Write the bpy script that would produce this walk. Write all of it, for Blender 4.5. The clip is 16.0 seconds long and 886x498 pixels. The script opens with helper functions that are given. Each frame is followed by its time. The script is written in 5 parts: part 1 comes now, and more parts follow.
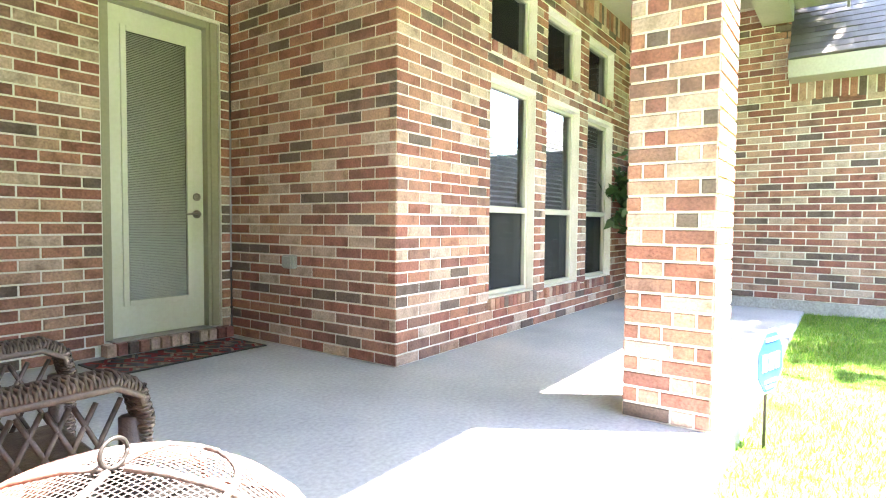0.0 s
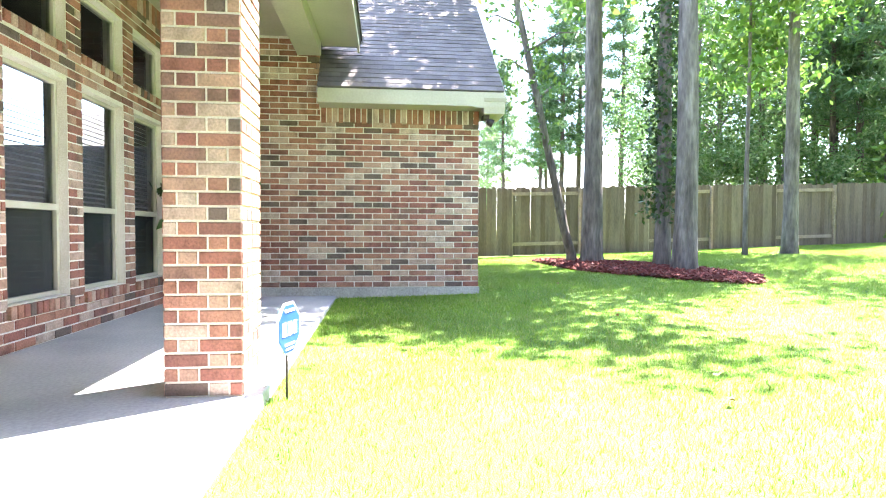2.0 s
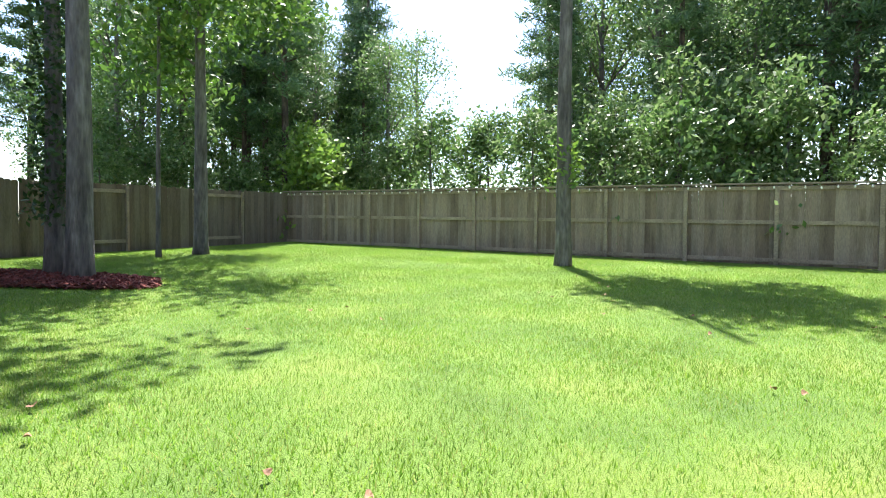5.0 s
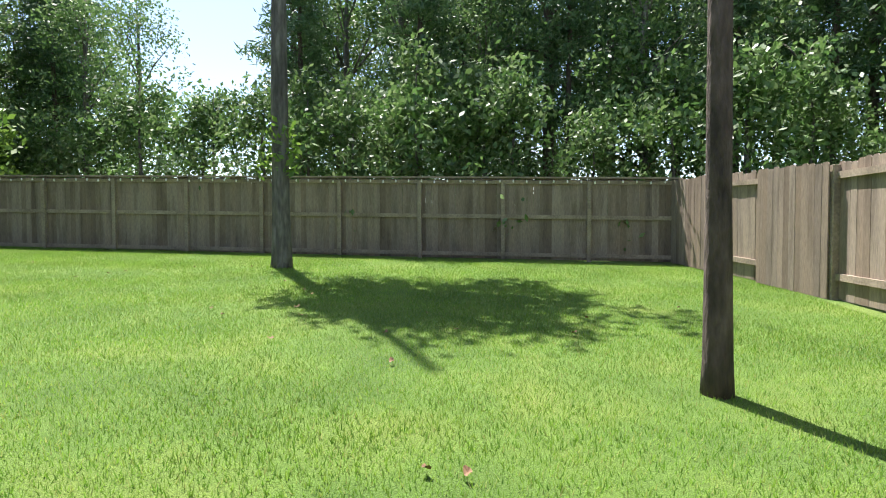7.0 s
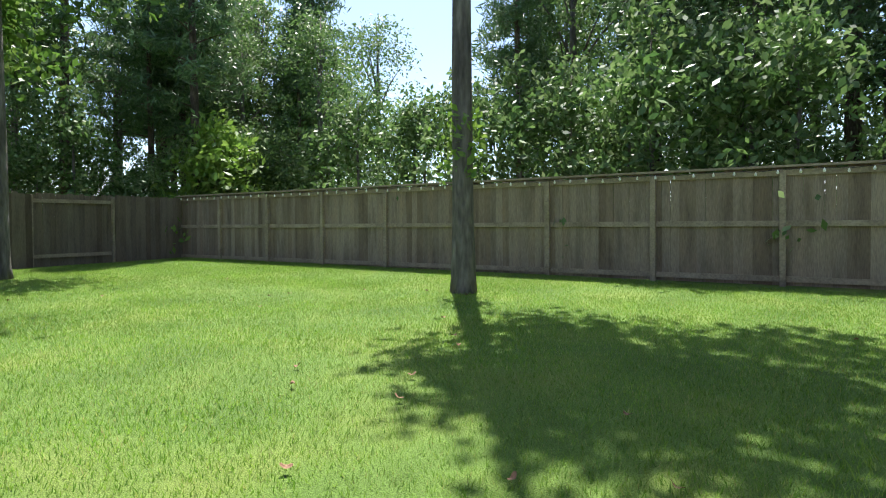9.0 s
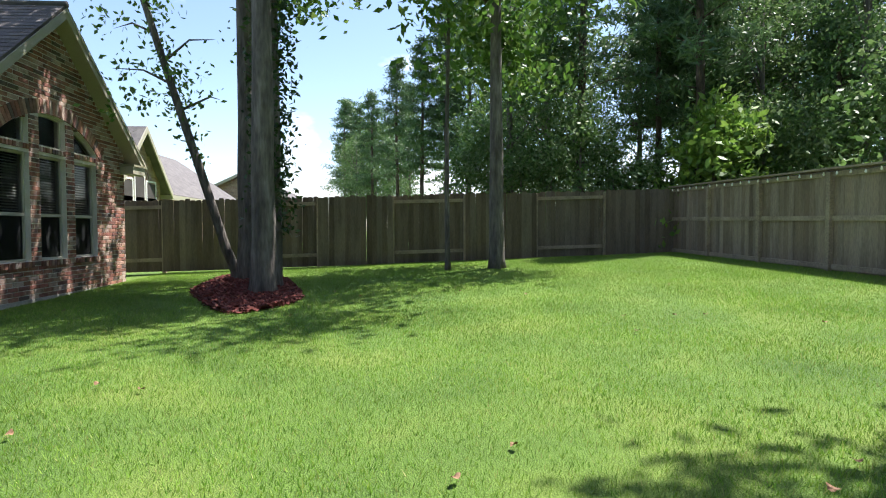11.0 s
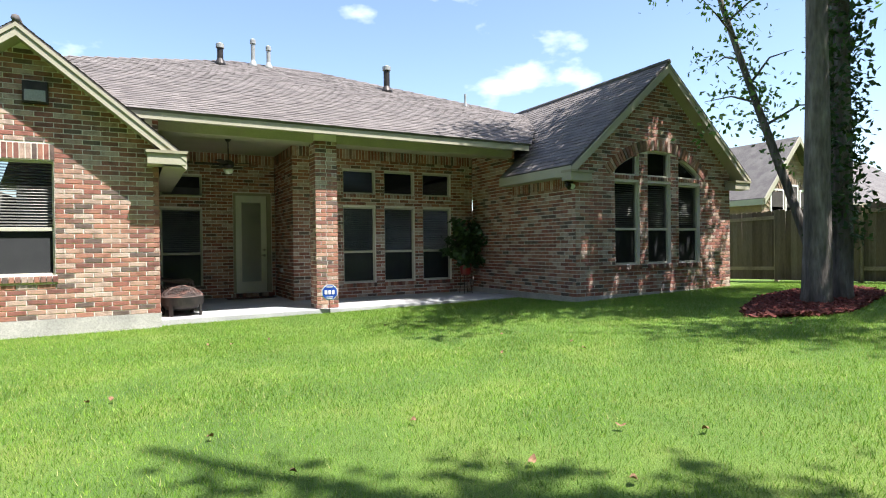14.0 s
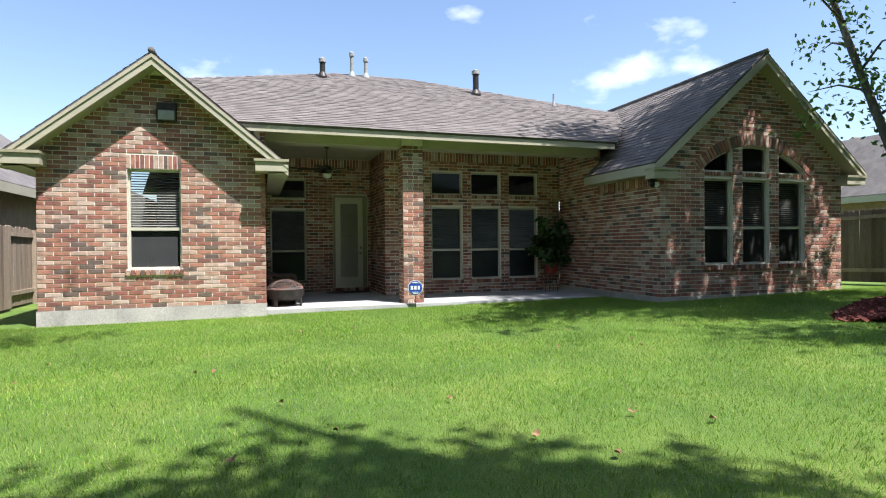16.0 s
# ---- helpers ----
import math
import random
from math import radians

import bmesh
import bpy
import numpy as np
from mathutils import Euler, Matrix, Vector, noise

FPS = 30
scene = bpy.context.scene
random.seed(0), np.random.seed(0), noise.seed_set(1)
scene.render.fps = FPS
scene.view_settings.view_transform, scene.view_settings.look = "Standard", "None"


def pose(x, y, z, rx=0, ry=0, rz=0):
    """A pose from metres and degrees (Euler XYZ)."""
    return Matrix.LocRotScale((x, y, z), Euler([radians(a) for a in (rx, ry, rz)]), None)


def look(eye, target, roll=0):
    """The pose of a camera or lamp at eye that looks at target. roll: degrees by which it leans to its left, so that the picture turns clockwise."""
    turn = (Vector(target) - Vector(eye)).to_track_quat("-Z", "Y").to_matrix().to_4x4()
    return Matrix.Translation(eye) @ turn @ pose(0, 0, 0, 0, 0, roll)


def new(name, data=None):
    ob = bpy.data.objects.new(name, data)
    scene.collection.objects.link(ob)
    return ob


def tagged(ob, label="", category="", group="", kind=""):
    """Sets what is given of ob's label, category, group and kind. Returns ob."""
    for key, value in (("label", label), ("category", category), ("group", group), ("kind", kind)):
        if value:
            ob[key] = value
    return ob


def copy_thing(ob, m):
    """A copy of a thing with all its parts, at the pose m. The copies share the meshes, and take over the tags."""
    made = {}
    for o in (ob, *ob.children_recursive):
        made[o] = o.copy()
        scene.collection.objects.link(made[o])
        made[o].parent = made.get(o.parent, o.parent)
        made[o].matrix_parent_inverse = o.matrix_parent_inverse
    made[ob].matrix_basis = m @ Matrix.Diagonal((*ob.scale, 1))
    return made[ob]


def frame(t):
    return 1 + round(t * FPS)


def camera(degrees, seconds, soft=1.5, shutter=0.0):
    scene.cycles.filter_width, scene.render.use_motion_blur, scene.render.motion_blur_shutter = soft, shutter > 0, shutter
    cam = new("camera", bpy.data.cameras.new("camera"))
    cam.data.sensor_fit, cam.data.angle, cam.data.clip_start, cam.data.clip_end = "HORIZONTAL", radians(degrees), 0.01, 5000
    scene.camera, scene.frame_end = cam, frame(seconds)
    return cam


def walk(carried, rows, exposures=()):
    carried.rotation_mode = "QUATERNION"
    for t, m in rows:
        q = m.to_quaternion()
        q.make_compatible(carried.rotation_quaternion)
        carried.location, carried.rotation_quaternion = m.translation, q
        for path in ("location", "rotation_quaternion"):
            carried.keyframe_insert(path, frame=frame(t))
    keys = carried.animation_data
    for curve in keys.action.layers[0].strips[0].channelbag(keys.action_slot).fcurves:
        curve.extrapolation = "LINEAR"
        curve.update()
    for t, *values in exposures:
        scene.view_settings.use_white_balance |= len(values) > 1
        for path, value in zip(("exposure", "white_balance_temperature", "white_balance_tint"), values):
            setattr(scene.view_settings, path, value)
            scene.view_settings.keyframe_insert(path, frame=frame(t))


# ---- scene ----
cam = camera(76.0, 16.0, soft=1.1)
PATH = [
    (0, (-2.875, -2.45, 0.97), (-1.261, -1.289, 0.881), 0.5),
    (0.5, (-3.039, -2.572, 0.948), (-1.251, -1.679, 0.861), 0.5),
    (1, (-3.169, -2.678, 0.943), (-1.235, -2.178, 0.86), 0.4),
    (1.5, (-3.196, -2.697, 0.92), (-1.201, -2.578, 0.846), 0.4),
    (2, (-3.194, -2.719, 0.902), (-1.205, -2.921, 0.841), 0.2),
    (2.5, (-3.169, -2.808, 0.876), (-1.224, -3.273, 0.823), -0.0),
    (3, (-3.333, -2.951, 0.967), (-1.488, -3.721, 0.902), 0.3),
    (3.5, (-3.491, -3.005, 1.028), (-1.785, -4.047, 0.957), 0.7),
    (4, (-3.534, -3.032, 1.063), (-1.986, -4.297, 0.99), 0.8),
    (4.5, (-3.479, -3.137, 1.029), (-2.158, -4.638, 0.968), 0.7),
    (5, (-3.486, -3.356, 1.004), (-2.423, -5.049, 0.948), 0.5),
    (7.5, (-3.854, -5.988, 1.006), (-3.563, -7.966, 0.94), -0.1),
    (8, (-3.83, -6.686, 1.03), (-3.405, -8.639, 0.981), -0.3),
    (10.5, (-3.194, -9.877, 1.223), (-1.262, -10.391, 1.159), -0.2),
    (11, (-3.205, -10.361, 1.279), (-1.209, -10.477, 1.21), -0.1),
    (11.5, (-3.126, -10.749, 1.277), (-1.165, -10.36, 1.215), -0.6),
    (12, (-3.008, -11.27, 1.265), (-1.208, -10.4, 1.208), -0.6),
    (12.5, (-3.054, -11.74, 1.288), (-1.48, -10.507, 1.229), -0.7),
    (13, (-3.156, -12.163, 1.247), (-1.749, -10.743, 1.201), -0.7),
    (13.5, (-3.262, -12.559, 1.243), (-2.077, -10.948, 1.213), -0.7),
    (14, (-3.188, -12.984, 1.23), (-2.231, -11.228, 1.217), -0.7),
    (14.5, (-3.157, -13.273, 1.224), (-2.346, -11.445, 1.217), -0.6),
    (15, (-3.024, -13.494, 1.233), (-2.333, -11.617, 1.222), -0.7),
    (15.5, (-2.967, -13.557, 1.237), (-2.324, -11.663, 1.22), -0.6),
    (16, (-2.937, -13.595, 1.224), (-2.318, -11.693, 1.21), -0.5),
]

# exposure follows the clip camera's own metering
EXPOSURES = [(0.0, 4.85, 6500, 15), (1.0, 4.55, 6500, 16), (2.0, 4.1, 6450, 18), (3.0, 3.5, 6350, 19), (3.5, 3.15, 6400, 18), (4.5, 2.5, 6500, 15), (5.2, 2.0, 6500, 14), (7.3, 1.55, 6500, 13), (11.3, 1.4, 6400, 13), (12.7, 1.62, 6450, 12), (16.0, 1.28, 6300, 13)]
walk(cam, [(r[0], look(*r[1:])) for r in PATH], EXPOSURES)

# ---- world and sun ----
SUN_TO = Vector((0.234, -0.354, 0.905)).normalized()
world = bpy.data.worlds.new("sky")
scene.world = world
world.use_nodes = True
wt = world.node_tree
wt.nodes.clear()
w_out = wt.nodes.new("ShaderNodeOutputWorld")
w_bg = wt.nodes.new("ShaderNodeBackground")
w_sky = wt.nodes.new("ShaderNodeTexSky")
w_sky.sky_type = "NISHITA"
w_sky.sun_disc = False
w_sky.sun_elevation = math.asin(SUN_TO.z)
w_sky.sun_rotation = math.atan2(SUN_TO.x, SUN_TO.y)
w_sky.air_density, w_sky.dust_density = 1.0, 0.6
w_co = wt.nodes.new("ShaderNodeTexCoord")
w_map = wt.nodes.new("ShaderNodeMapping")
w_map.inputs["Scale"].default_value = (1.0, 1.0, 2.0)
w_noise = wt.nodes.new("ShaderNodeTexNoise")
w_noise.inputs["Scale"].default_value = 3.1
w_noise.inputs["Detail"].default_value = 7.0
w_ramp = wt.nodes.new("ShaderNodeValToRGB")
w_ramp.color_ramp.elements[0].position = 0.57
w_ramp.color_ramp.elements[1].position = 0.72
w_mix = wt.nodes.new("ShaderNodeMixRGB")
w_mix.inputs[2].default_value = (9.0, 9.2, 9.6, 1)
wt.links.new(w_co.outputs["Generated"], w_map.inputs["Vector"])
wt.links.new(w_map.outputs[0], w_noise.inputs["Vector"])
wt.links.new(w_noise.outputs["Fac"], w_ramp.inputs[0])
wt.links.new(w_ramp.outputs[0], w_mix.inputs[0])
wt.links.new(w_sky.outputs[0], w_mix.inputs[1])
wt.links.new(w_mix.outputs[0], w_bg.inputs[0])
w_bg.inputs[1].default_value = 0.10
wt.links.new(w_bg.outputs[0], w_out.inputs[0])
sun_data = bpy.data.lights.new("sun", "SUN")
sun_data.energy, sun_data.angle, sun_data.color = 5.0, radians(0.53), (1.0, 0.965, 0.915)
sun = new("sun", sun_data)
sun.matrix_world = look(SUN_TO * 40, (0, 0, 0))


# ---- materials ----
def ramp_node(nt, stops):
    n = nt.nodes.new("ShaderNodeValToRGB")
    cr = n.color_ramp
    while len(cr.elements) < len(stops):
        cr.elements.new(0.5)
    for e, (p, c) in zip(cr.elements, stops):
        e.position, e.color = p, (*c, 1)
    return n


def material(name, stops, scale=6.0, fine=60.0, rough=0.8, bump=0.2, metal=0.0, rand="", rand_stops=None, stretch=(1, 1, 1),
             trans=0.0, steps=False, spread=0.55, dist=0.01):
    """Two scales of noise over a colour ramp; rand: 'object' or 'island' takes each piece's colour from rand_stops."""
    m = bpy.data.materials.new(name)
    m.use_nodes = True
    nt = m.node_tree
    ln = nt.links.new
    b = nt.nodes["Principled BSDF"]
    co = nt.nodes.new("ShaderNodeTexCoord")
    mp = nt.nodes.new("ShaderNodeMapping")
    mp.inputs["Scale"].default_value = stretch
    geo = nt.nodes.new("ShaderNodeNewGeometry")
    ln(geo.outputs["Position"], mp.inputs["Vector"])
    n1 = nt.nodes.new("ShaderNodeTexNoise")
    n1.inputs["Scale"].default_value, n1.inputs["Detail"].default_value = scale, 5
    n2 = nt.nodes.new("ShaderNodeTexNoise")
    n2.inputs["Scale"].default_value, n2.inputs["Detail"].default_value = fine, 4
    ln(mp.outputs[0], n1.inputs["Vector"])
    ln(mp.outputs[0], n2.inputs["Vector"])
    r = ramp_node(nt, stops)
    ln(n1.outputs["Fac"], r.inputs[0])
    col = r.outputs[0]
    if rand:
        if rand == "object":
            src = nt.nodes.new("ShaderNodeObjectInfo").outputs["Random"]
        else:
            src = geo.outputs["Random Per Island"]
        rr = ramp_node(nt, rand_stops)
        if steps:
            rr.color_ramp.interpolation = "CONSTANT"
        ln(src, rr.inputs[0])
        mx = nt.nodes.new("ShaderNodeMixRGB")
        mx.blend_type = "MULTIPLY"
        mx.inputs[0].default_value = 1.0
        ln(rr.outputs[0], mx.inputs[1])
        ln(r.outputs[0], mx.inputs[2])
        col = mx.outputs[0]
    f = nt.nodes.new("ShaderNodeMixRGB")
    f.blend_type = "OVERLAY"
    f.inputs[0].default_value = spread
    ln(col, f.inputs[1])
    ln(n2.outputs["Fac"], f.inputs[2])
    ln(f.outputs[0], b.inputs["Base Color"])
    b.inputs["Roughness"].default_value, b.inputs["Metallic"].default_value = rough, metal
    if bump:
        bp = nt.nodes.new("ShaderNodeBump")
        bp.inputs["Strength"].default_value, bp.inputs["Distance"].default_value = bump, dist
        ln(n2.outputs["Fac"], bp.inputs["Height"])
        ln(bp.outputs[0], b.inputs["Normal"])
    if trans:
        tr = nt.nodes.new("ShaderNodeBsdfTranslucent")
        ln(f.outputs[0], tr.inputs[0])
        ms = nt.nodes.new("ShaderNodeMixShader")
        ms.inputs[0].default_value = trans
        ln(b.outputs[0], ms.inputs[1])
        ln(tr.outputs[0], ms.inputs[2])
        ln(ms.outputs[0], nt.nodes["Material Output"].inputs[0])
    return m


BRICKS = [(0.0, (0.27, 0.105, 0.08)), (0.15, (0.36, 0.17, 0.12)), (0.29, (0.20, 0.085, 0.07)), (0.40, (0.46, 0.355, 0.295)), (0.53, (0.33, 0.165, 0.12)),
          (0.64, (0.42, 0.275, 0.21)), (0.74, (0.11, 0.088, 0.078)), (0.84, (0.50, 0.41, 0.35)), (0.92, (0.22, 0.125, 0.10))]
BRICKS = [(p, tuple(w * (0.87 * v + 0.13 * k) for v, k, w in zip(q, (0.33, 0.215, 0.17), (0.97, 0.915, 0.89)))) for p, q in BRICKS]
M_BRICK = material("brick_piece", [(0.25, (0.55, 0.52, 0.5)), (0.5, (1.0, 1.0, 1.0)), (0.75, (1.2, 1.15, 1.1))], 9, 70, 0.9, 0.5, rand="object", rand_stops=BRICKS, steps=True, spread=0.6)
M_BRICKS = material("brick_joined", [(0.25, (0.55, 0.52, 0.5)), (0.5, (1.0, 1.0, 1.0)), (0.75, (1.2, 1.15, 1.1))], 9, 70, 0.9, 0.5, rand="island", rand_stops=BRICKS, steps=True, spread=0.6)
M_MORTAR = material("mortar", [(0.3, (0.64, 0.60, 0.53)), (0.7, (0.76, 0.72, 0.65))], 4, 90, 0.95, 0.4)
M_CONCRETE = material("concrete", [(0.25, (0.30, 0.30, 0.31)), (0.5, (0.38, 0.38, 0.38)), (0.75, (0.46, 0.45, 0.44))], 1.3, 45, 0.75, 0.12, spread=0.35)
M_FOUND = material("foundation_concrete", [(0.3, (0.33, 0.32, 0.30)), (0.7, (0.47, 0.45, 0.42))], 2.2, 50, 0.9, 0.3)
M_TRIM = material("cream_paint", [(0.3, (0.37, 0.345, 0.26)), (0.7, (0.42, 0.395, 0.30))], 2, 40, 0.5, 0.05, spread=0.15)
M_TRIM_D = material("taupe_paint", [(0.3, (0.27, 0.25, 0.17)), (0.7, (0.31, 0.29, 0.20))], 2, 40, 0.5, 0.05, spread=0.15)
M_DOOR = material("door_paint", [(0.3, (0.58, 0.57, 0.46)), (0.7, (0.63, 0.62, 0.51))], 2, 40, 0.4, 0.03, spread=0.12)
M_VINYL = material("window_vinyl", [(0.3, (0.46, 0.44, 0.36)), (0.7, (0.52, 0.50, 0.41))], 3, 40, 0.4, 0.02, spread=0.1)
M_WHITE = material("white_paint", [(0.3, (0.74, 0.74, 0.72)), (0.7, (0.8, 0.8, 0.78))], 3, 40, 0.5, 0.02, spread=0.1)
M_BLIND = material("blind_slat", [(0.3, (0.50, 0.485, 0.45)), (0.7, (0.56, 0.545, 0.50))], 3, 40, 0.6, 0.0, spread=0.1)
# near black: the shade of unlit rooms put into the colour
M_INDOOR_SHADE = material("indoor_shade", [(0.3, (0.035, 0.03, 0.028)), (0.7, (0.07, 0.06, 0.055))], 1, 20, 0.9, 0.0)
M_SCREEN = material("insect_screen", [(0.3, (0.06, 0.06, 0.065)), (0.7, (0.09, 0.09, 0.095))], 2, 900, 0.8, 0.05)
M_METAL = material("dark_metal", [(0.3, (0.03, 0.028, 0.026)), (0.7, (0.06, 0.05, 0.045))], 8, 90, 0.5, 0.1, metal=0.6)
M_NICKEL = material("satin_nickel", [(0.3, (0.25, 0.22, 0.19)), (0.7, (0.36, 0.32, 0.28))], 8, 90, 0.3, 0.02, metal=1.0)
M_GREYBOX = material("grey_plastic", [(0.3, (0.26, 0.27, 0.26)), (0.7, (0.33, 0.34, 0.33))], 8, 90, 0.5, 0.05)
M_MESH = material("rusty_mesh", [(0.35, (0.10, 0.085, 0.08)), (0.5, (0.16, 0.12, 0.11)), (0.7, (0.26, 0.11, 0.075))], 5, 120, 0.55, 0.3, metal=0.3)
M_WICKER = material("brown_wicker", [(0.3, (0.028, 0.018, 0.014)), (0.55, (0.06, 0.04, 0.03)), (0.75, (0.11, 0.08, 0.058))], 30, 160, 0.55, 0.2)
M_SHINGLE = material("shingle", [(0.3, (0.75, 0.75, 0.75)), (0.7, (1.1, 1.1, 1.1))], 3, 160, 0.95, 0.6, rand="island",
                     rand_stops=[(0.0, (0.115, 0.10, 0.095)), (0.35, (0.145, 0.128, 0.12)), (0.7, (0.17, 0.15, 0.14)), (1.0, (0.13, 0.116, 0.11))])
M_ROOFDECK = material("roof_felt", [(0.3, (0.09, 0.08, 0.08)), (0.7, (0.15, 0.14, 0.13))], 3, 160, 0.95, 0.3)
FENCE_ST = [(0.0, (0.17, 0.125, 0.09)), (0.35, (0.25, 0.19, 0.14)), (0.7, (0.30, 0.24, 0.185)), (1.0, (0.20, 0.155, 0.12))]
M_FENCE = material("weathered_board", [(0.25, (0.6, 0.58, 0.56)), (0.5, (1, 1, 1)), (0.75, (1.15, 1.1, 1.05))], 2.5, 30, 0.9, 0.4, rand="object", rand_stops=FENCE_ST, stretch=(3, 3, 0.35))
# same boards at 0.6: tree shade on the right-hand fence put into the colour
M_FENCE_SHADED = material("shaded_weathered_board", [(0.25, (0.6, 0.58, 0.56)), (0.5, (1, 1, 1)), (0.75, (1.15, 1.1, 1.05))], 2.5, 30, 0.9, 0.4, rand="object", rand_stops=[(p, tuple(v * 0.6 for v in q)) for p, q in FENCE_ST], stretch=(3, 3, 0.35))
M_RAIL = material("fence_rail", [(0.25, (0.21, 0.165, 0.12)), (0.75, (0.38, 0.305, 0.225))], 3, 30, 0.9, 0.4)
M_SOIL = material("lawn_ground", [(0.25, (0.06, 0.125, 0.014)), (0.5, (0.105, 0.19, 0.022)), (0.75, (0.175, 0.235, 0.038))], 0.9, 130, 0.95, 0.9, spread=0.8, dist=0.03)
M_GRASS = material("grass_blade", [(0.3, (0.8, 0.8, 0.8)), (0.7, (1.15, 1.15, 1.1))], 0.7, 6, 0.55, 0.0, rand="island",
                   rand_stops=[(0.0, (0.10, 0.24, 0.022)), (0.4, (0.18, 0.335, 0.036)), (0.8, (0.27, 0.41, 0.06)), (1.0, (0.42, 0.42, 0.16))], trans=0.4, spread=0.3)
M_MULCH = material("red_mulch", [(0.3, (0.7, 0.7, 0.7)), (0.7, (1.1, 1.1, 1.1))], 5, 60, 0.95, 0.5, rand="island",
                   rand_stops=[(0.0, (0.09, 0.02, 0.014)), (0.5, (0.16, 0.035, 0.025)), (1.0, (0.06, 0.02, 0.015))])
M_BARK = material("grey_bark", [(0.3, (0.07, 0.06, 0.055)), (0.55, (0.14, 0.125, 0.11)), (0.75, (0.23, 0.21, 0.19))], 7, 22, 0.95, 1.0, stretch=(1, 1, 0.22), dist=0.04, spread=0.8)
M_PINEBARK = material("pine_bark", [(0.3, (0.05, 0.036, 0.03)), (0.55, (0.11, 0.08, 0.065)), (0.75, (0.20, 0.15, 0.125))], 9, 26, 0.95, 1.0, stretch=(1, 1, 0.3), dist=0.04, spread=0.8)


def leaf_material(name, cols, trans=0.35):
    return material(name, [(0.3, (0.75, 0.75, 0.75)), (0.7, (1.2, 1.2, 1.2))], 0.5, 8, 0.5, 0.0, rand="island", rand_stops=[(i / (len(cols) - 1), c) for i, c in enumerate(cols)], trans=trans, spread=0.25)


M_LEAF = leaf_material("oak_leaf", [(0.05, 0.12, 0.02), (0.085, 0.18, 0.03), (0.12, 0.23, 0.04), (0.17, 0.25, 0.055)])
M_LIME = leaf_material("young_leaf", [(0.10, 0.20, 0.03), (0.15, 0.27, 0.04), (0.20, 0.30, 0.06)])
M_IVY = leaf_material("ivy_leaf", [(0.02, 0.05, 0.012), (0.035, 0.085, 0.018), (0.06, 0.11, 0.025)], 0.2)
M_NEEDLE = leaf_material("pine_needle", [(0.05, 0.11, 0.04), (0.075, 0.15, 0.055), (0.10, 0.185, 0.07), (0.14, 0.21, 0.09)], 0.25)
M_SHRUB = leaf_material("wood_leaf", [(0.06, 0.13, 0.035), (0.10, 0.19, 0.05), (0.14, 0.235, 0.07), (0.20, 0.27, 0.12)])
M_POT = material("red_glaze", [(0.3, (0.25, 0.02, 0.018)), (0.7, (0.33, 0.03, 0.025))], 5, 60, 0.3, 0.05)
M_BLUE = material("sign_blue", [(0.3, (0.015, 0.06, 0.33)), (0.7, (0.02, 0.075, 0.38))], 5, 60, 0.4, 0.0, spread=0.1)
M_TEAL = material("sign_teal", [(0.3, (0.05, 0.42, 0.45)), (0.7, (0.07, 0.48, 0.5))], 5, 60, 0.4, 0.0, spread=0.1)
M_BLACK = material("black_rubber", [(0.3, (0.012, 0.012, 0.012)), (0.7, (0.025, 0.025, 0.025))], 5, 60, 0.6, 0.05)
M_RUG = material("woven_rug", [(0.3, (0.8, 0.8, 0.8)), (0.7, (1.1, 1.1, 1.1))], 8, 300, 0.95, 0.4, rand="island", steps=True,
                 rand_stops=[(0.0, (0.24, 0.03, 0.035)), (0.3, (0.33, 0.28, 0.22)), (0.5, (0.10, 0.10, 0.13)), (0.65, (0.28, 0.06, 0.05)), (0.8, (0.20, 0.17, 0.13)), (0.92, (0.04, 0.04, 0.05))])
M_BULB = material("bulb_white", [(0.3, (0.8, 0.78, 0.7)), (0.7, (0.85, 0.83, 0.76))], 5, 60, 0.2, 0.0, spread=0.05)
M_NBRICK = material("tan_brick", [(0.3, (0.75, 0.75, 0.75)), (0.7, (1.1, 1.1, 1.1))], 3, 60, 0.9, 0.4, rand="island",
                    rand_stops=[(0.0, (0.33, 0.24, 0.17)), (0.4, (0.42, 0.33, 0.25)), (0.75, (0.36, 0.22, 0.16)), (1.0, (0.25, 0.19, 0.15))])

M_DRY = material("dry_leaf", [(0.3, (0.12, 0.06, 0.03)), (0.7, (0.30, 0.17, 0.09))], 12, 90, 0.8, 0.2)

M_GLASS = bpy.data.materials.new("window_glass")
M_GLASS.use_nodes = True
_nt = M_GLASS.node_tree
_gl = _nt.nodes.new("ShaderNodeBsdfGlossy")
_gl.inputs["Roughness"].default_value = 0.02
_gl.inputs["Color"].default_value = (0.55, 0.58, 0.57, 1)
_tp = _nt.nodes.new("ShaderNodeBsdfTransparent")
_tp.inputs["Color"].default_value = (0.62, 0.65, 0.64, 1)
_fr = _nt.nodes.new("ShaderNodeFresnel")
_fr.inputs["IOR"].default_value = 1.3
_mx = _nt.nodes.new("ShaderNodeMixShader")
_nt.links.new(_fr.outputs[0], _mx.inputs[0])
_nt.links.new(_tp.outputs[0], _mx.inputs[1])
_nt.links.new(_gl.outputs[0], _mx.inputs[2])
_nt.links.new(_mx.outputs[0], _nt.nodes["Material Output"].inputs[0])

M_GLASS2 = M_GLASS.copy()
M_GLASS2.name = "clear_glass"
for _n in M_GLASS2.node_tree.nodes:
    if _n.type == "BSDF_TRANSPARENT":
        _n.inputs["Color"].default_value = (0.95, 0.96, 0.95, 1)

